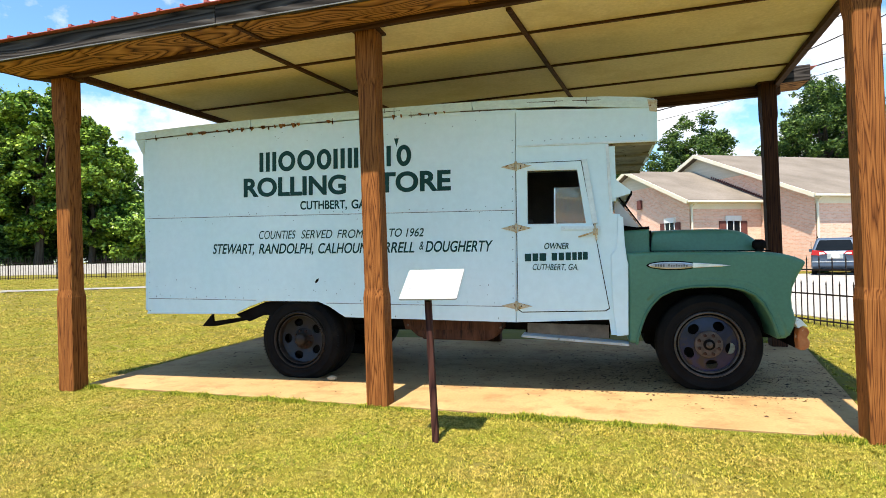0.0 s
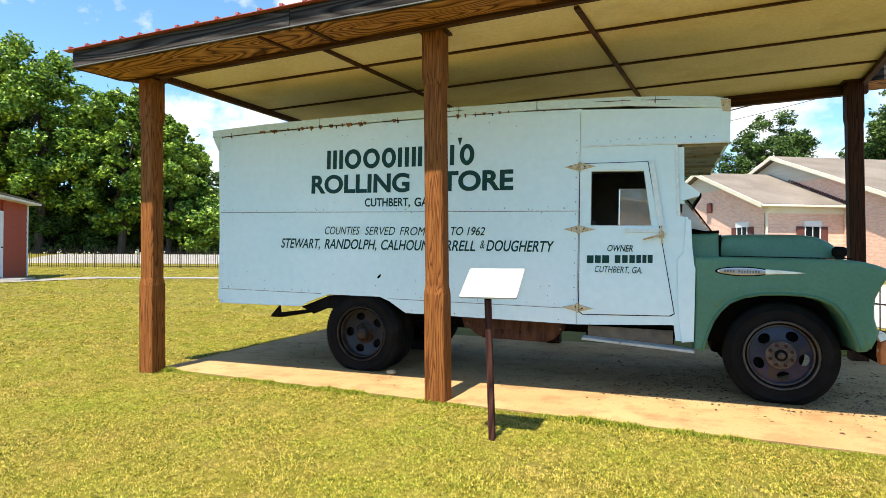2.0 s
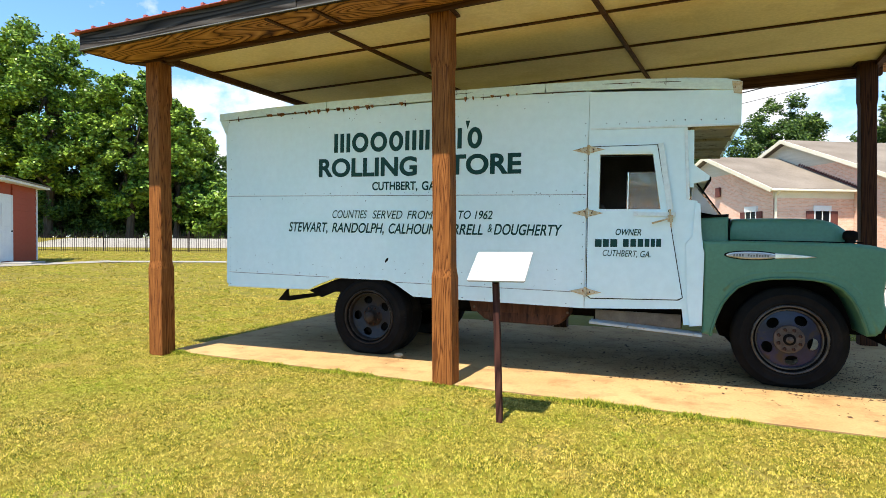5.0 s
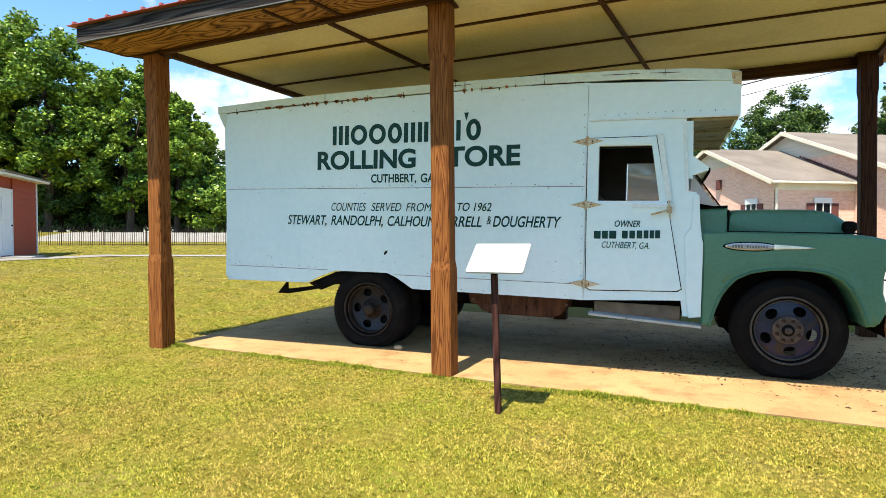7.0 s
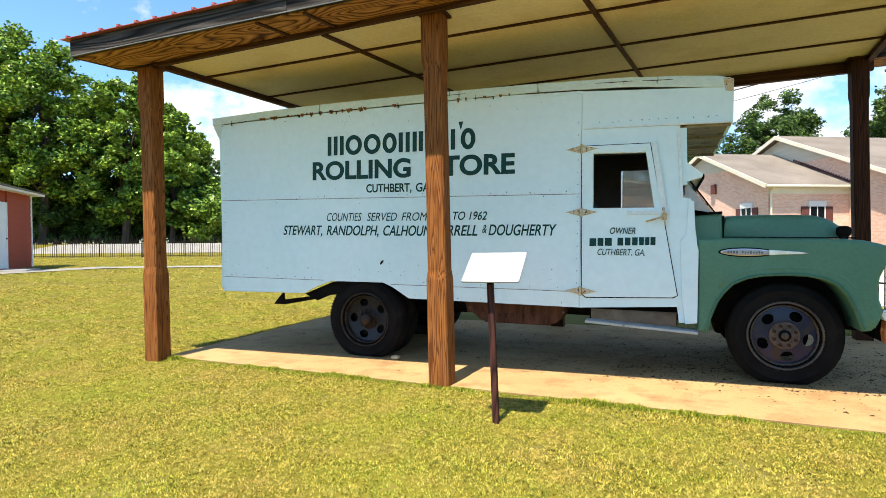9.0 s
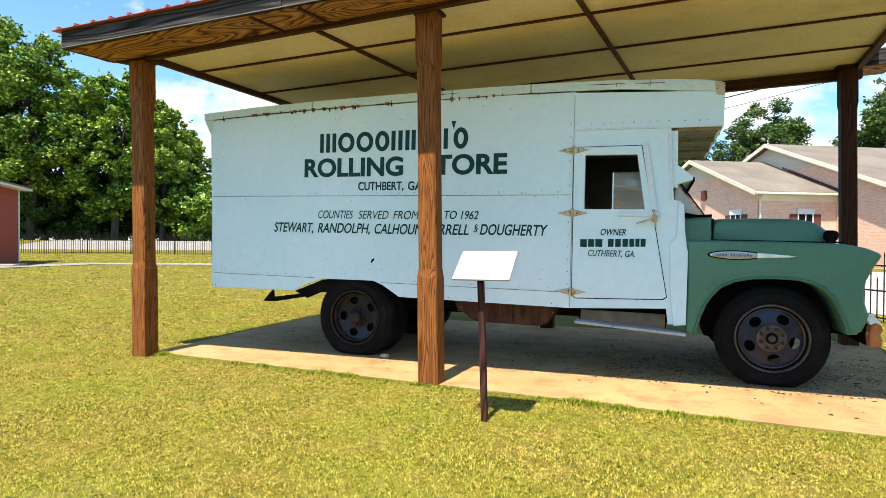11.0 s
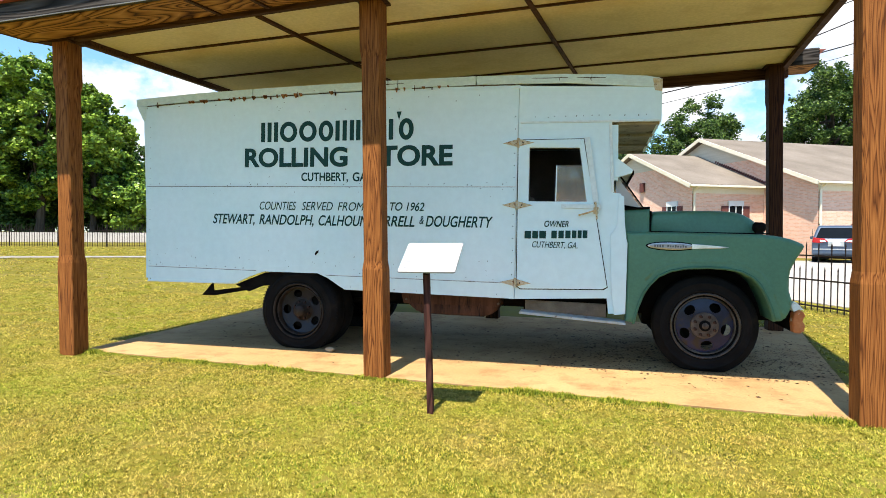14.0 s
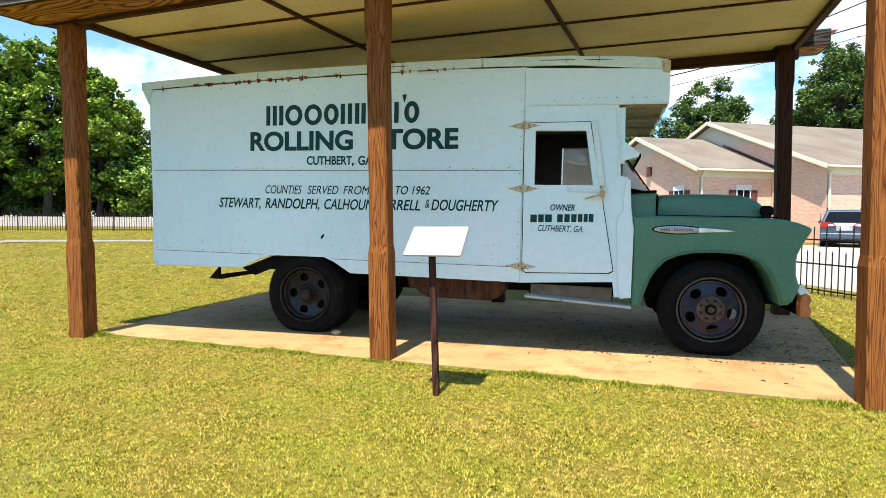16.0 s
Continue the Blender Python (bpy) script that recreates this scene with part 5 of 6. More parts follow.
# ---- iron fences ----
def iron_fence(a, b, label, tall, short, step, base, rails, thick=0.0065):
    """Pickets of two heights with spear tips, on rails between a and b."""
    a, b = Vector(a), Vector(b)
    length = (b - a).length
    ob = thing("iron_fence", label, "fence", Matrix.Translation((a.x, a.y, base)) @ Matrix.Rotation(math.atan2(b.y - a.y, b.x - a.x), 4, "Z"))
    for z in rails:
        part("rail", box(0, length, -0.012, 0.012, z - 0.012, z + 0.012), M_IRON, ob)

    def picket(h):
        bm = box(-thick, thick, -thick, thick, 0.0, h)
        own = bmesh.new()
        bmesh.ops.create_cone(own, cap_ends=True, segments=6, radius1=thick * 2.0, radius2=0.0, depth=0.07, matrix=Matrix.Translation((0, 0, h + 0.04)))
        bmesh.ops.create_cone(own, cap_ends=True, segments=6, radius1=thick * 1.2, radius2=thick * 2.0, depth=0.02, matrix=Matrix.Translation((0, 0, h - 0.005)))
        return mesh_of(join(bm, own), "picket", M_IRON)

    kinds = [picket(tall), picket(short)]
    n = int(length / step)
    for i in range(n):
        p = new("picket", kinds[i % 2])
        p.parent = ob
        p.matrix_basis = pose(i * step + 0.05, 0, 0)
    for k in range(int(length / 2.4) + 1):
        part("fence_post", box(k * 2.4 - 0.018, k * 2.4 + 0.018, -0.02, 0.02, -0.04, tall + 0.05, 0.005), M_IRON, ob)
    return ob


iron_fence((2.10, 13.60), (4.70, 8.45), "black iron picket fence with spear tips beside the parking lot", 1.08, 0.68, 0.125, -0.02, (0.09, 0.52, 0.92))
iron_fence((-36.5, 21.35), (-17.5, 28.55), "low black iron picket fence along the road", 1.14, 1.00, 0.125, 0.42, (0.10, 0.88), 0.010)


# ---- shed ----
def shed():
    ob = thing("garden_shed", "red clapboard shed with a white door and white trim", "shed", pose(-18.95, 11.61, 0.42, 0, 0, 127.9))
    L, D, H = 3.20, 3.4, 2.52
    part("shed_wall", box(0.02, L - 0.02, 0.03, D, 0.0, H), M_SHEDRED, ob)
    rows = 12
    plank_l = mesh_of(plate_plank(1.16, L, H / rows), "plank", M_SHEDRED)
    plank_s = mesh_of(plate_plank(0.0, 0.13, H / rows), "plank", M_SHEDRED)
    for i in range(rows):
        for me in (plank_l, plank_s):
            p = new("plank", me)
            p.parent, p.matrix_basis = ob, pose(0, 0, i * H / rows)
    door = part("shed_door", box(0.20, 1.08, -0.02, 0.02, 0.06, 2.06, 0.006), M_SHEDWHITE, ob, "white panelled door")
    for x0 in (0.13, 1.07):
        part("door_trim", box(x0, x0 + 0.08, -0.03, 0.02, 0.0, 2.14), M_SHEDWHITE, ob)
    part("door_trim", box(0.13, 1.15, -0.03, 0.02, 2.06, 2.15), M_SHEDWHITE, ob)
    for z in (0.25, 1.15):
        part("door_panel", box(0.32, 0.96, -0.032, -0.02, z, z + 0.75, 0.008), M_SHEDWHITE, door)
    part("door_knob", lathe([(0, -0.07), (0.025, -0.06), (0.03, -0.04), (0.012, -0.02)], 12), M_BLACK, door, at=pose(1.02, 0, 1.0))
    part("corner_trim", box(L - 0.06, L + 0.02, -0.04, 0.05, 0, H), M_SHEDWHITE, ob)
    part("corner_trim", box(-0.04, 0.05, -0.04, 0.05, 0, H), M_SHEDWHITE, ob)
    part("white_wall", box(-0.03, 0.0, 0.05, D, 0, H + 0.05), M_SHEDWHITE, ob)
    part("shed_roof", plate([(-0.35, H), (L + 0.32, H - 0.02), (L + 0.32, H + 0.05), (-0.35, H + 0.07)], (), -0.34, D + 0.3), M_SHEDWHITE, ob, "white roof edge board")
    part("roof_felt", plate([(-0.40, H + 0.074), (L + 0.36, H + 0.054), (L + 0.36, H + 0.085), (-0.40, H + 0.13)], (), -0.38, D + 0.34), M_SHINGLE, ob, "grey roofing felt")
    part("door_step", box(0.0, 1.2, -0.9, -0.06, -0.10, 0.04, 0.01), M_ROAD, ob)


def plate_plank(x0, x1, h):
    bm = bmesh.new()
    for x in (x0, x1):
        for y, z in ((-0.004, h), (0.03, h), (0.03, 0.0), (-0.022, 0.0)):
            bm.verts.new((x, y, z))
    v = list(bm.verts)
    for i in range(4):
        bm.faces.new((v[i], v[(i + 1) % 4], v[4 + (i + 1) % 4], v[4 + i]))
    bm.faces.new(v[:4])
    bm.faces.new(v[4:])
    return bm


shed()
tb = bmesh.new()
lathe([(0, 0.0), (0.24, 0.0), (0.29, 0.85), (0.31, 0.87), (0.31, 0.93), (0.2, 0.99), (0, 1.0)], 20, tb, "z")
solid("trash_bin", tb, M_BLACK, "black plastic bin beside the shed", "bin", pose(-18.85, 10.95, 0.40), smooth=True)


# ---- brick building ----
def gable_block(ob, x0, x1, y0, y1, eave, ridge, over=0.45, front_gable=True):
    """A brick block whose ridge runs along x; the gable looks along -x."""
    ym = (y0 + y1) / 2
    part("front_wall", box(x0, x1, y0, y0 + 0.25, -0.1, eave), M_BRICK, ob)
    part("back_wall", box(x0, x1, y1 - 0.25, y1, -0.1, eave), M_BRICK, ob)
    g = plate([(-y1, -0.1), (-y0, -0.1), (-y0, eave), (-ym, ridge - 0.1), (-y1, eave)], (), 0, 0.25)
    part("gable_wall", g, M_BRICK, ob, at=Matrix.Translation((x0 - 0.01, 0, 0)) @ Matrix.Rotation(radians(-90), 4, "Z"))
    k = 0.52
    zt = eave + (ridge - eave) * (1 - k)
    hw = (y1 - y0) / 2 * k
    part("gable_siding", plate([(-ym - hw, zt), (-ym + hw, zt), (-ym, ridge - 0.12)], (), -0.04, 0.0), M_SIDING, ob, "pale siding in the gable", at=Matrix.Translation((x0 - 0.012, 0, 0)) @ Matrix.Rotation(radians(-90), 4, "Z"))
    rise = (ridge - eave) / ((y1 - y0) / 2)
    for s, ye in ((-1, y0), (1, y1)):
        yo, zo = ye + s * over, eave - over * rise
        bm = bmesh.new()
        vs = [bm.verts.new(p) for p in ((x0 - over, yo, zo), (x1, yo, zo), (x1, ym, ridge), (x0 - over, ym, ridge), (x0 - over, yo, zo + 0.12), (x1, yo, zo + 0.12), (x1, ym, ridge + 0.12), (x0 - over, ym, ridge + 0.12))]
        for f in ((0, 1, 2, 3), (7, 6, 5, 4), (0, 4, 5, 1), (3, 2, 6, 7), (0, 3, 7, 4), (1, 5, 6, 2)):
            bm.faces.new([vs[i] for i in f])
        part("roof_slope", bm, M_SHINGLE, ob)
        part("rake_board", beam((x0 - over - 0.03, yo, zo + 0.0), (x0 - over - 0.03, ym, ridge + 0.0), 0.06, 0.22), M_CREAM, ob)
        part("gutter", box(x0 - over, x1, yo - 0.06, yo + 0.06, zo - 0.03, zo + 0.09, 0.02), M_CREAM, ob)
        part("eave_soffit", box(x0 - over + 0.02, x1, min(yo, ye), max(yo, ye), zo - 0.02, zo + 0.02), M_CREAM, ob)
        part("frieze_board", box(x0, x1, ye - (0.02 if s < 0 else 0), ye + (0.02 if s > 0 else 0), eave - 0.55, eave - 0.12), M_CREAM, ob)
    part("downspout", box(x0 + 0.05, x0 + 0.15, y0 - 0.12, y0 - 0.03, 0.0, eave - 0.3, 0.01), M_CREAM, ob)
    part("downspout_elbow", beam((x0 + 0.1, y0 - over, eave - over * rise), (x0 + 0.1, y0 - 0.08, eave - 0.45), 0.09, 0.09), M_CREAM, ob)


def house_window(ob, x, y, w, z0, z1, rot=0.0):
    m = Matrix.Translation((x, y, 0)) @ Matrix.Rotation(radians(rot), 4, "Z")
    win = part("window", box(-w / 2, w / 2, -0.05, 0.0, z0, z1), M_DARKGLASS, ob, "dark sash window with brown shutters", at=m)
    for a, b in ((-w / 2 - 0.06, -w / 2), (w / 2, w / 2 + 0.06), (-0.02, 0.02)):
        part("window_frame", box(a, b, -0.08, 0.0, z0, z1), M_SHEDWHITE, win)
    part("window_frame", box(-w / 2, w / 2, -0.08, 0.0, (z0 + z1) / 2 - 0.025, (z0 + z1) / 2 + 0.025), M_SHEDWHITE, win)
    part("window_head", box(-w / 2 - 0.1, w / 2 + 0.1, -0.10, 0.0, z1, z1 + 0.30), M_SHEDWHITE, win)
    part("window_sill", box(-w / 2 - 0.1, w / 2 + 0.1, -0.12, 0.0, z0 - 0.08, z0), M_SHEDWHITE, win)
    for s in (-1, 1):
        c = s * (w / 2 + 0.30)
        part("shutter", box(c - 0.22, c + 0.22, -0.07, 0.0, z0, z1), M_SHUTTER, win)


hx, hy = aside(20.3, 31.0)
building = thing("brick_building", "low pink brick building with brown shingle roofs and cream trim", "building", pose(hx, hy, -0.03, 0, 0, 28.8))
gable_block(building, 0.0, 15.0, 0.0, 18.1, 4.2, 7.66)
gable_block(building, -4.9, -0.02, 3.74, 15.6, 4.2, 6.55)
for k in range(24):
    f = k / 32
    part("step_flashing", box(-0.06, -0.03, 3.4 + 6.1 * f, 3.56 + 6.1 * f, 4.22 + 2.45 * f, 4.36 + 2.45 * f), M_SHUTTER, building)
house_window(building, -2.0, 3.73, 0.85, 1.5, 2.95)
house_window(building, -4.92, 5.5, 0.85, 1.5, 2.95, -90)
house_window(building, 3.4, -0.01, 0.9, 1.5, 2.95)
part("wall_lamp", box(-5.10, -4.93, 8.4, 8.8, 4.0, 4.6, 0.04), M_SHUTTER, building)
# Added building that supplies the pink reflection in the cab door's pane.
hx, hy = aside(11.6, 56.0)
wing = thing("added_brick_block", "added pink brick block with a white gable, for the cab pane's view", "building", pose(hx, hy, -0.03, 0, 0, 60))
gable_block(wing, 0.0, 9.0, -5.0, 5.0, 5.7, 6.7)


# ---- parked van ----
def minivan():
    hx, hy = aside(17.87, 26.0)
    ob = thing("minivan", "dark blue minivan parked with its tail to the fence", "car", pose(hx, hy, -0.012, 0, 0, 72))
    W = 1.84
    prof = [(0.06, 0.38), (0.02, 0.70), (0.0, 0.95), (0.08, 1.10), (0.30, 1.62), (0.50, 1.70), (2.4, 1.72), (3.2, 1.60), (3.95, 1.10), (4.75, 0.92), (4.90, 0.70), (4.88, 0.35), (4.5, 0.25), (0.3, 0.25)]
    bm = plate(prof, (), -W / 2, W / 2)
    bmesh.ops.bevel(bm, geom=[e for e in bm.edges if len(e.link_faces) == 2 and e.calc_face_angle() > 0.8 and abs(e.verts[0].co.y - e.verts[1].co.y) < 1e-4], offset=0.11, segments=4, profile=0.55, affect="EDGES")
    for v in bm.verts:
        if v.co.z > 1.0:
            v.co.y *= 1 - 0.26 * (v.co.z - 1.0) / 0.72
    body = part("body", bm, M_VAN, ob, "dark blue painted body")
    part("rear_window", plate([(-0.76, 0.0), (0.76, 0.0), (0.60, 0.46), (0.56, 0.50), (-0.56, 0.50), (-0.60, 0.46)], (), -0.02, 0.03), M_DARKGLASS, body, "dark tinted rear window", at=Matrix.Translation((0.09, 0, 1.13)) @ Matrix.Rotation(radians(-90), 4, "Z") @ Matrix.Rotation(radians(-23), 4, "X"))
    for s in (-1, 1):
        lamp = plate([(s * 0.30, 0.97), (s * 0.42, 1.10), (s * (W / 2 - 0.06), 1.16), (s * (W / 2 - 0.005), 0.93), (s * 0.62, 0.90)], (), -0.045, 0.30, 0.012)
        part("tail_lamp", lamp, M_LAMPRED, body, "red tail lamp", at=Matrix.Rotation(radians(-90), 4, "Z"))
        part("reversing_lamp", plate([(s * 0.36, 0.975), (s * 0.44, 1.04), (s * 0.60, 1.05), (s * 0.60, 0.955)], (), -0.056, -0.046), M_PLATE, body, at=Matrix.Rotation(radians(-90), 4, "Z"))
        part("side_window", plate([(0.7, 1.15), (0.85, 1.55), (2.5, 1.58), (3.4, 1.15)], (), s * (W / 2 - 0.01), s * (W / 2 + 0.004)), M_DARKGLASS, body)
        part("roof_rail", beam((0.7, s * 0.66, 1.765), (2.7, s * 0.66, 1.765), 0.04, 0.05), M_BLACK, body)
        part("mirror", box(3.3, 3.45, s * (W / 2 - 0.09), s * (W / 2 + 0.12), 1.06, 1.20, 0.03), M_VAN, body)
        for x in (0.95, 3.95):
            w = part("wheel", lathe([(0.20, -0.10), (0.30, -0.11), (0.33, -0.08), (0.33, 0.08), (0.30, 0.11), (0.20, 0.10)], 28), M_TYRE, ob, "", True, at=pose(x, s * (W / 2 - 0.12), 0.33))
            part("wheel_rim", lathe([(0, -0.06), (0.19, -0.09), (0.21, -0.1)], 20), M_CHROME, w, at=pose(0, 0, 0, 0, 0, 0 if s < 0 else 180))
    part("rear_bumper", box(-0.10, 0.16, -W / 2 + 0.01, W / 2 - 0.01, 0.40, 0.64, 0.06), M_VAN, ob)
    part("bumper_step", box(-0.115, -0.02, -W / 2 + 0.05, W / 2 - 0.05, 0.60, 0.655, 0.01), M_CHROME, ob, "pale bumper step")
    part("plate_recess", box(-0.02, 0.03, -0.30, 0.30, 0.76, 0.97, 0.01), M_CHROME, ob)
    part("plate_bar", box(-0.035, -0.02, -0.16, 0.16, 0.80, 0.94), M_PLATE, ob)
    part("under_shadow_pan", box(0.2, 4.6, -0.8, 0.8, 0.2, 0.3), M_BLACK, ob)


minivan()
bm = bmesh.new()
bmesh.ops.create_icosphere(bm, subdivisions=4, radius=1.0)
for v in bm.verts:
    v.co *= 1 + 0.12 * noise.noise(v.co * 3.0) + 0.10 * noise.noise(v.co * 9.0)
bmesh.ops.scale(bm, vec=(0.42, 0.42, 0.85), verts=bm.verts[:])
hx, hy = aside(20.15, 30.3)
solid("clipped_bush", bm, M_HEDGE, "round clipped evergreen bush against the brick wall", "bush", pose(hx, hy, 0.7))


# ---- trees ----
def tree(x, y, h, r, mat, seed, label, low=0.25, leaves=9000, leaf=0.34, clumps=60, name="tree", spread=1.35, dense=1.75):
    rng = np.random.default_rng(seed)
    base = float(ground_z(x, y))
    ob = thing(name, label, "tree" if h > 4 else "shrub", pose(x, y, base - 0.1))
    zc, hz = h * (1 + low) / 2, h * (1 - low) / 2
    c = rng.normal(size=(clumps, 3))
    c /= np.linalg.norm(c, axis=1)[:, None]
    c *= (rng.uniform(0.25, 1.0, clumps) ** 0.45)[:, None]
    cen = np.stack([c[:, 0] * r, c[:, 1] * r, zc + c[:, 2] * hz * (1 - 0.1 * np.abs(c[:, 0]))], -1) * [0.86, 0.86, 0.97]
    rad = rng.uniform(0.45, 1.35, clumps) * min(r, hz) * dense / clumps ** 0.5
    trunk = tube([(0, 0, 0), (0.05 * r, 0.02 * r, h * 0.25), (-0.03 * r, 0.04 * r, h * 0.5), (0, 0, h * 0.8)], 0.022 * h, r_end=0.006 * h, sides=8)
    for k in range(min(16, clumps)):
        z0 = h * (0.22 + 0.5 * k / 16)
        a = Vector((0, 0, z0))
        e = Vector(cen[k])
        mid = (a + e) / 2 + Vector((0, 0, 0.06 * h * rng.uniform(-0.3, 1)))
        tube([a, mid, e], 0.009 * h, trunk, 5, 0.002 * h)
    part("trunk", trunk, M_BARK, ob)
    which = rng.choice(clumps, leaves, p=rad**2 / (rad**2).sum())
    d = rng.normal(size=(leaves, 3))
    d /= np.linalg.norm(d, axis=1)[:, None]
    d[:, 2] *= 0.75
    p = cen[which] + d * (rad[which] * rng.uniform(0.05, spread, leaves) ** 0.55)[:, None]
    loose = rng.random(leaves) < 0.004
    q = d * (rng.uniform(0.3, 0.95, leaves) ** 0.4)[:, None] * [r * 0.95, r * 0.95, hz / 0.75] + [0, 0, zc]
    p[loose] = q[loose]
    u = rng.normal(size=(leaves, 3)) * [1, 1, 0.55] + d * 0.3
    u /= np.linalg.norm(u, axis=1)[:, None]
    w = np.cross(u, d + rng.normal(size=(leaves, 3)) * 0.5)
    w /= np.linalg.norm(w, axis=1)[:, None] + 1e-6
    s = leaf * rng.uniform(0.5, 1.25, leaves)[:, None]
    v = np.stack([p - u * s * 0.55, p + w * s * 0.30 + d * s * 0.08, p + u * s * 0.6, p - w * s * 0.30 + d * s * 0.08], 1).reshape(-1, 3)
    f = np.arange(leaves * 4).reshape(-1, 4)
    crown = new("crown", raw_mesh("crown", v, f, mat))
    crown.parent = ob
    return ob


TREES = [
    (-49.2, 34.2, 18.2, 7.0, M_LEAF, 11, 0.14), (-57.0, 31.5, 17.5, 6.0, M_LEAF, 12, 0.12), (-43.0, 37.0, 15.2, 4.8, M_LEAF, 13, 0.10), (-40.3, 39.4, 12.3, 4.0, M_LEAF, 14, 0.08),
    (-62.0, 26.0, 18.0, 6.5, M_LEAF, 15, 0.12), (-47.0, 41.5, 13.0, 5.5, M_LEAF2, 16, 0.05), (-54.0, 39.0, 14.5, 6.0, M_LEAF2, 17, 0.05), (-42.5, 44.5, 9.0, 5.0, M_LEAF2, 18, 0.03),
    (-60.0, 36.0, 13.0, 6.0, M_LEAF2, 19, 0.04),
]
for x, y, h, r, m, sd, low in TREES:
    tree(x, y, h, r, m, sd, "tall leafy green tree in full summer leaf behind the road", low, 46000 if m is M_LEAF else 22000, 0.33 if m is M_LEAF else 0.36, 240 if m is M_LEAF else 150, "tree", 1.3, 1.8 if m is M_LEAF else 1.75)
# Most bushes take the darker leaf tones as the shadow band below the crowns.
for i, (x, y, h, r) in enumerate(((-47.5, 33.0, 4.2, 3.4), (-43.0, 36.0, 4.8, 3.2), (-38.8, 38.8, 5.6, 3.0), (-52.0, 31.0, 4.0, 3.4), (-36.6, 40.6, 5.0, 2.6), (-56.5, 28.5, 4.0, 3.4), (-34.5, 44.0, 4.2, 3.0))):
    tree(x - (2.6 if i != 4 else 0), y + (2.8 if i != 4 else 0), h, r, M_LEAF if i == 4 else M_LEAF2, 30 + i, "dense green bush under the trees behind the road", 0.0, 9000, 0.30, 40, "bush", 1.9)
tree(9.2, 60.5, 15.0, 4.9, M_LEAF2, 51, "round dark green tree behind the brick building", 0.10, 44000, 0.25, 240, "tree", 1.3, 1.9)
tree(19.3, 57.5, 17.0, 4.9, M_LEAF2, 52, "tall open green tree behind the brick building", 0.25, 40000, 0.24, 200)
tree(22.8, 54.0, 11.5, 3.6, M_LEAF, 53, "light green tree behind the brick building", 0.2, 18000, 0.26, 60)
tree(14.6, 68.0, 10.8, 3.4, M_LEAF2, 54, "small dark tree behind the brick building", 0.2, 12000, 0.26, 40)
tree(3.0, 66.0, 11.5, 5.0, M_LEAF2, 55, "dark green tree behind the brick building", 0.2, 10000, 0.36, 60)
tree(24.5, 60.0, 15.0, 5.0, M_LEAF2, 56, "dark green tree behind the brick building", 0.2, 18000, 0.26, 60)
tree(19.5, 62.0, 16.0, 5.0, M_LEAF2, 57, "dark green tree behind the brick building", 0.1, 16000, 0.32, 90)

tree(-3.4, 66.5, 12.0, 5.0, M_LEAF2, 58, "dark green tree behind the added brick block", 0.1, 10000, 0.36, 60)
for i in range(9):
    k = i / 8
    tree(-66 + 34 * k, 33 + 17 * k + 3 * (i % 2), 5.2 + (i % 3), 4.2, M_LEAF2, 70 + i, "dense dark thicket at the wood's edge", 0.0, 12000, 0.38, 44, "thicket", 2.0)

# ---- overhead cables ----
for (xa, ya), (xb, yb), r in (((1080, 178), (1640, 28), 0.045), ((1080, 196), (1640, 46), 0.02), ((1250, 128), (1640, -30), 0.045), ((1250, 84), (1640, -62), 0.04)):
    ends = []
    for px_, py_ in ((xa, ya), (xb, yb)):
        gx, gy = aside((px_ - 784) / 1040 * 45, 45)
        ends.append(Vector((gx, gy, 1.23 + (403 - py_) / 1040 * 45)))
    mids = [ends[0].lerp(ends[1], k / 8) - Vector((0, 0, 0.25 * (1 - (k / 4 - 1) ** 2))) for k in range(9)]
    solid("power_line", tube(mids, r, sides=5), M_CABLE, "black overhead power line", "cable")


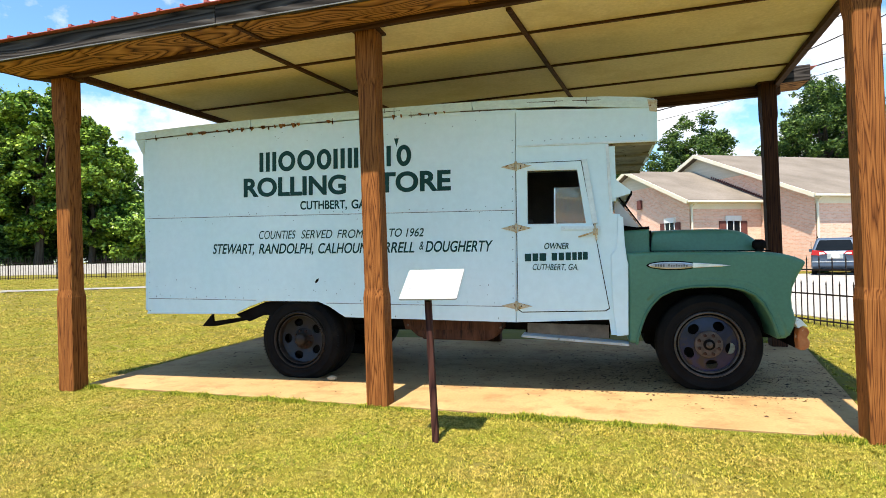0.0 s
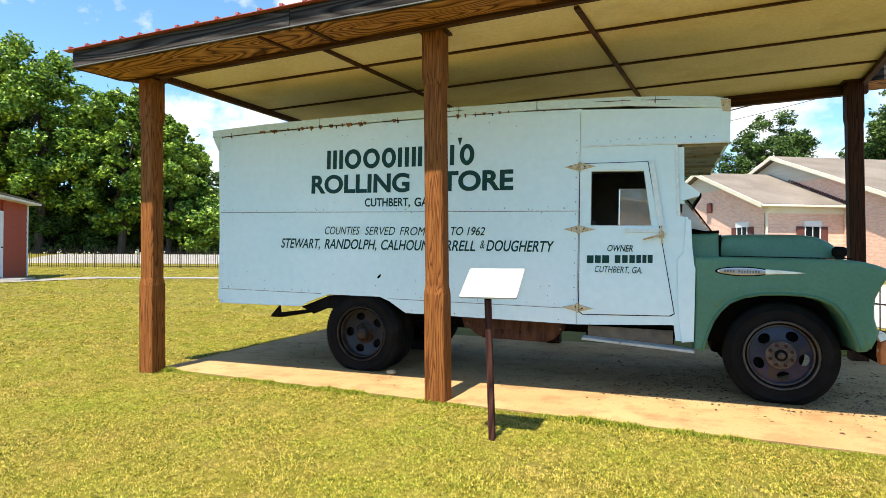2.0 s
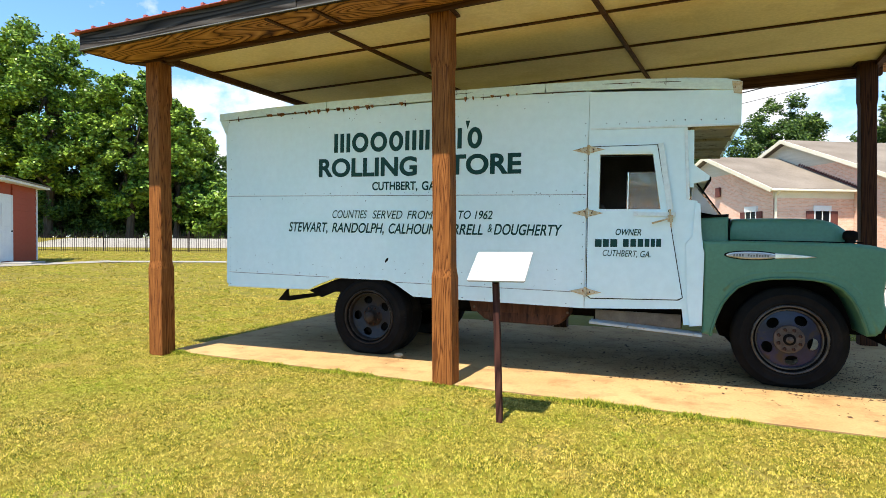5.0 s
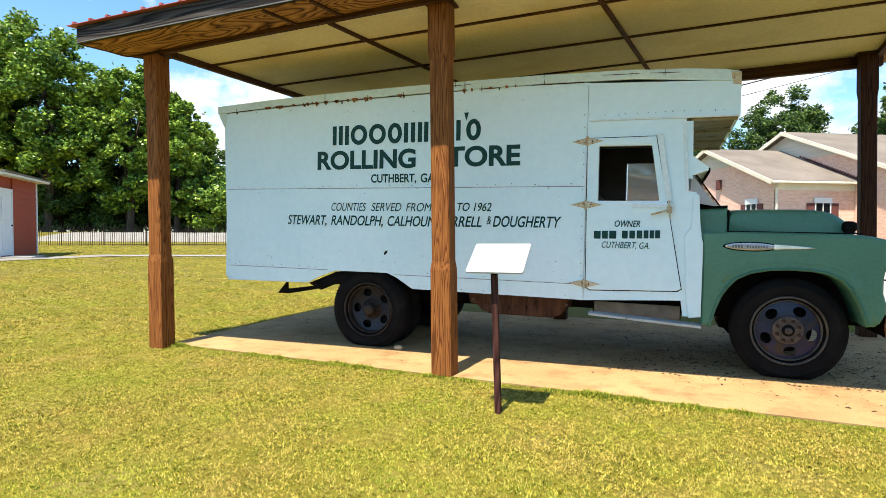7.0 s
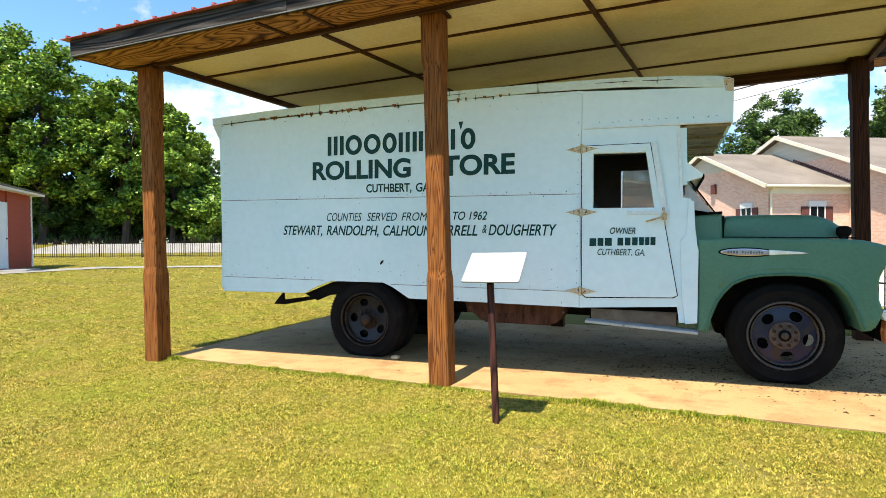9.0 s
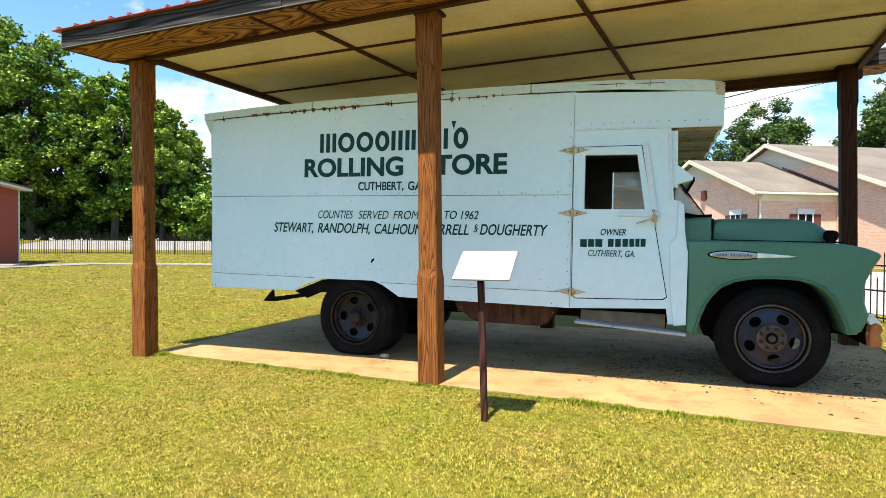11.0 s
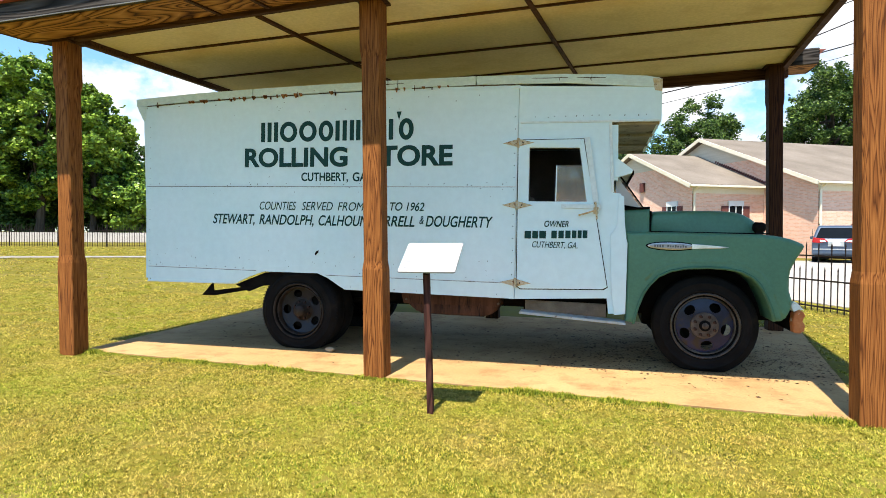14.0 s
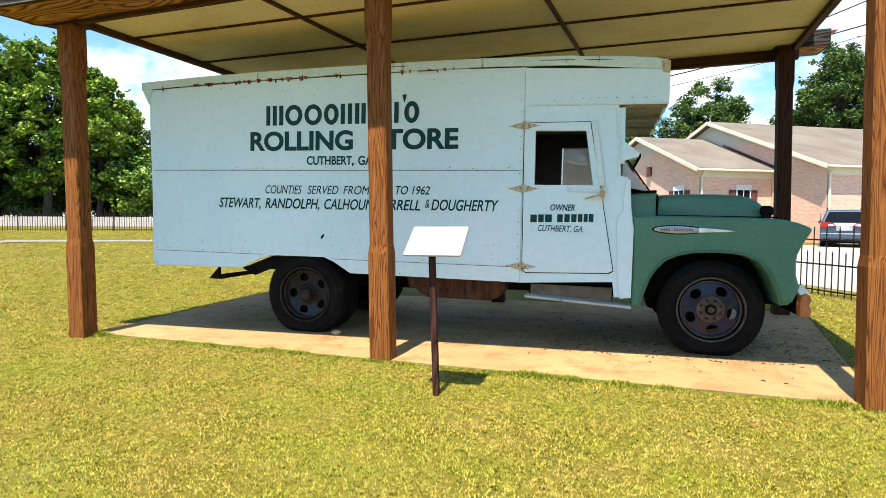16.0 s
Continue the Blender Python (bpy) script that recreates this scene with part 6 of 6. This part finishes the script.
# ---- lawn and litter ----
def grass(name, n, region, size, seed, label, thin=0.16, tuft=14):
    """Short mown blades in small tufts over a plan rectangle, but not on the slab."""
    rng = np.random.default_rng(seed)
    x0, x1, y0, y1 = region
    m = n // tuft
    c = rng.uniform((x0, y0), (x1, y1), (m, 2))
    bare = np.sin(c[:, 0] * 3.3 + 2.0 * np.sin(c[:, 1] * 2.3)) * np.sin(c[:, 1] * 4.1 + c[:, 0] * 1.3)
    tall = rng.uniform(0.6, 1.35, m) * (1 + 0.2 * bare)
    turn = rng.uniform(0, 2 * math.pi, m)
    own = np.repeat(np.arange(m), tuft)
    n = len(own)
    p = np.clip(c[own] + rng.normal(0, size * 0.75, (n, 2)), (x0, y0), (x1, y1))
    edge = 4.95 - 0.07 * (p[:, 0] + 5.22) + 0.035 * np.sin(p[:, 0] * 9) * np.sin(p[:, 0] * 3.7)
    right = 1.80 + 0.182 * (p[:, 1] - 4.46)
    on = (p[:, 1] > edge - 0.03) & (p[:, 1] < 8.78) & (p[:, 0] > -5.26) & (p[:, 0] < right + 0.02)
    p, own = p[~on], own[~on]
    n = len(p)
    a = turn[own] + rng.normal(0, 1.3, n)
    lean = rng.uniform(0.2, 1.5, n)
    h = size * rng.uniform(0.55, 1.2, n) * tall[own]
    w = size * thin * rng.uniform(0.7, 1.3, n)
    base = np.stack([p[:, 0], p[:, 1], ground_z(p[:, 0], p[:, 1])], -1)
    side = np.stack([-np.sin(a), np.cos(a), 0 * a], -1) * w[:, None]
    tip = np.stack([np.cos(a) * lean * h, np.sin(a) * lean * h, h], -1)
    v = np.stack([base - side, base + side, base + tip], 1).reshape(-1, 3)
    tagged(new(name, raw_mesh(name, v, np.arange(3 * n).reshape(-1, 3), M_GRASS)), label, "grass", kind="stuff")


LAWN = "short sunlit yellow-green mown grass"
grass("grass", 920000, (-6.2, 3.0, 1.4, 5.3), 0.0115, 1, LAWN, 0.22, 12)
grass("grass", 280000, (-14.0, -5.2, 3.0, 10.0), 0.021, 2, LAWN)
grass("grass", 110000, (1.6, 6.0, 3.0, 12.5), 0.021, 3, LAWN)
grass("grass", 200000, (-30.0, -5.2, 9.0, 24.0), 0.030, 4, LAWN)
grass("grass", 70000, (-6.2, 3.0, -4.0, 1.4), 0.021, 5, LAWN)
grass("grass", 40000, (-14.0, -6.2, -4.0, 3.0), 0.026, 7, LAWN)
grass("grass", 25000, (3.0, 9.0, -4.0, 3.0), 0.026, 9, LAWN)


def edge_grass():
    """Longer blades that lean over the slab's front edge in clumps."""
    rng = np.random.default_rng(6)
    n = 20000
    x = rng.uniform(-5.4, 1.95, n)
    wave = np.sin(x * 4.1 + 0.6) * np.sin(x * 1.7) + 0.6 * np.sin(x * 11.0 + 1.0) * np.sin(x * 7.3)
    y = 4.95 - 0.07 * (x + 5.22) - 0.005 - np.abs(rng.normal(0, 0.05, n)) + 0.03 * (wave > 0.35) * rng.random(n)
    h = 0.021 * rng.uniform(0.5, 1.3, n) * (1 + 0.75 * np.clip(wave, -0.6, 1.2))
    a = rng.uniform(0, 2 * math.pi, n)
    lean = rng.uniform(0.1, 1.2, n)
    base = np.stack([x, y, ground_z(x, y) + 0 * x], -1)
    side = np.stack([-np.sin(a), np.cos(a), 0 * a], -1) * (h * 0.13)[:, None]
    tip = np.stack([np.cos(a) * lean * h, np.sin(a) * lean * h, h], -1)
    v = np.stack([base - side, base + side, base + tip], 1).reshape(-1, 3)
    tagged(new("edge_grass", raw_mesh("edge_grass", v, np.arange(3 * n).reshape(-1, 3), M_LUSH)), "longer green grass growing over the slab's edge", "grass", kind="stuff")


edge_grass()


def litter():
    rng = np.random.default_rng(8)
    n = 11000
    x = np.concatenate([rng.uniform(-5.1, 2.2, n // 3), rng.normal(0.9, 1.1, n - n // 3)])
    y = np.concatenate([rng.uniform(5.0, 8.6, n // 3), rng.normal(6.4, 0.7, n - n // 3)])
    keep = (x > -5.1) & (x < 1.85 + 0.17 * (y - 4.5)) & ((y > 5.45) | (rng.random(n) < 0.12)) & (y > 4.98 - 0.07 * (x + 5.2)) & (y < 8.6)
    x, y = x[keep], y[keep]
    n = len(x)
    a = rng.uniform(0, 6.28, n)
    s = rng.uniform(0.003, 0.011, n) * np.where(rng.random(n) < 0.12, 2.2, 1.0)
    u = np.stack([np.cos(a), np.sin(a), 0 * a], -1) * s[:, None]
    w = np.stack([-np.sin(a), np.cos(a), 0 * a], -1) * (s * 0.5)[:, None]
    p = np.stack([x, y, 0 * x + 0.003], -1)
    up = np.array([0, 0, 1.0]) * (s * 0.3)[:, None]
    v = np.stack([p - u, p + w + up, p + u, p - w], 1).reshape(-1, 3)
    tagged(new("leaf_litter", raw_mesh("leaf_litter", v, np.arange(4 * n).reshape(-1, 4), M_DEBRIS)), "dry leaf litter scattered on the slab", "litter", kind="stuff")


litter()
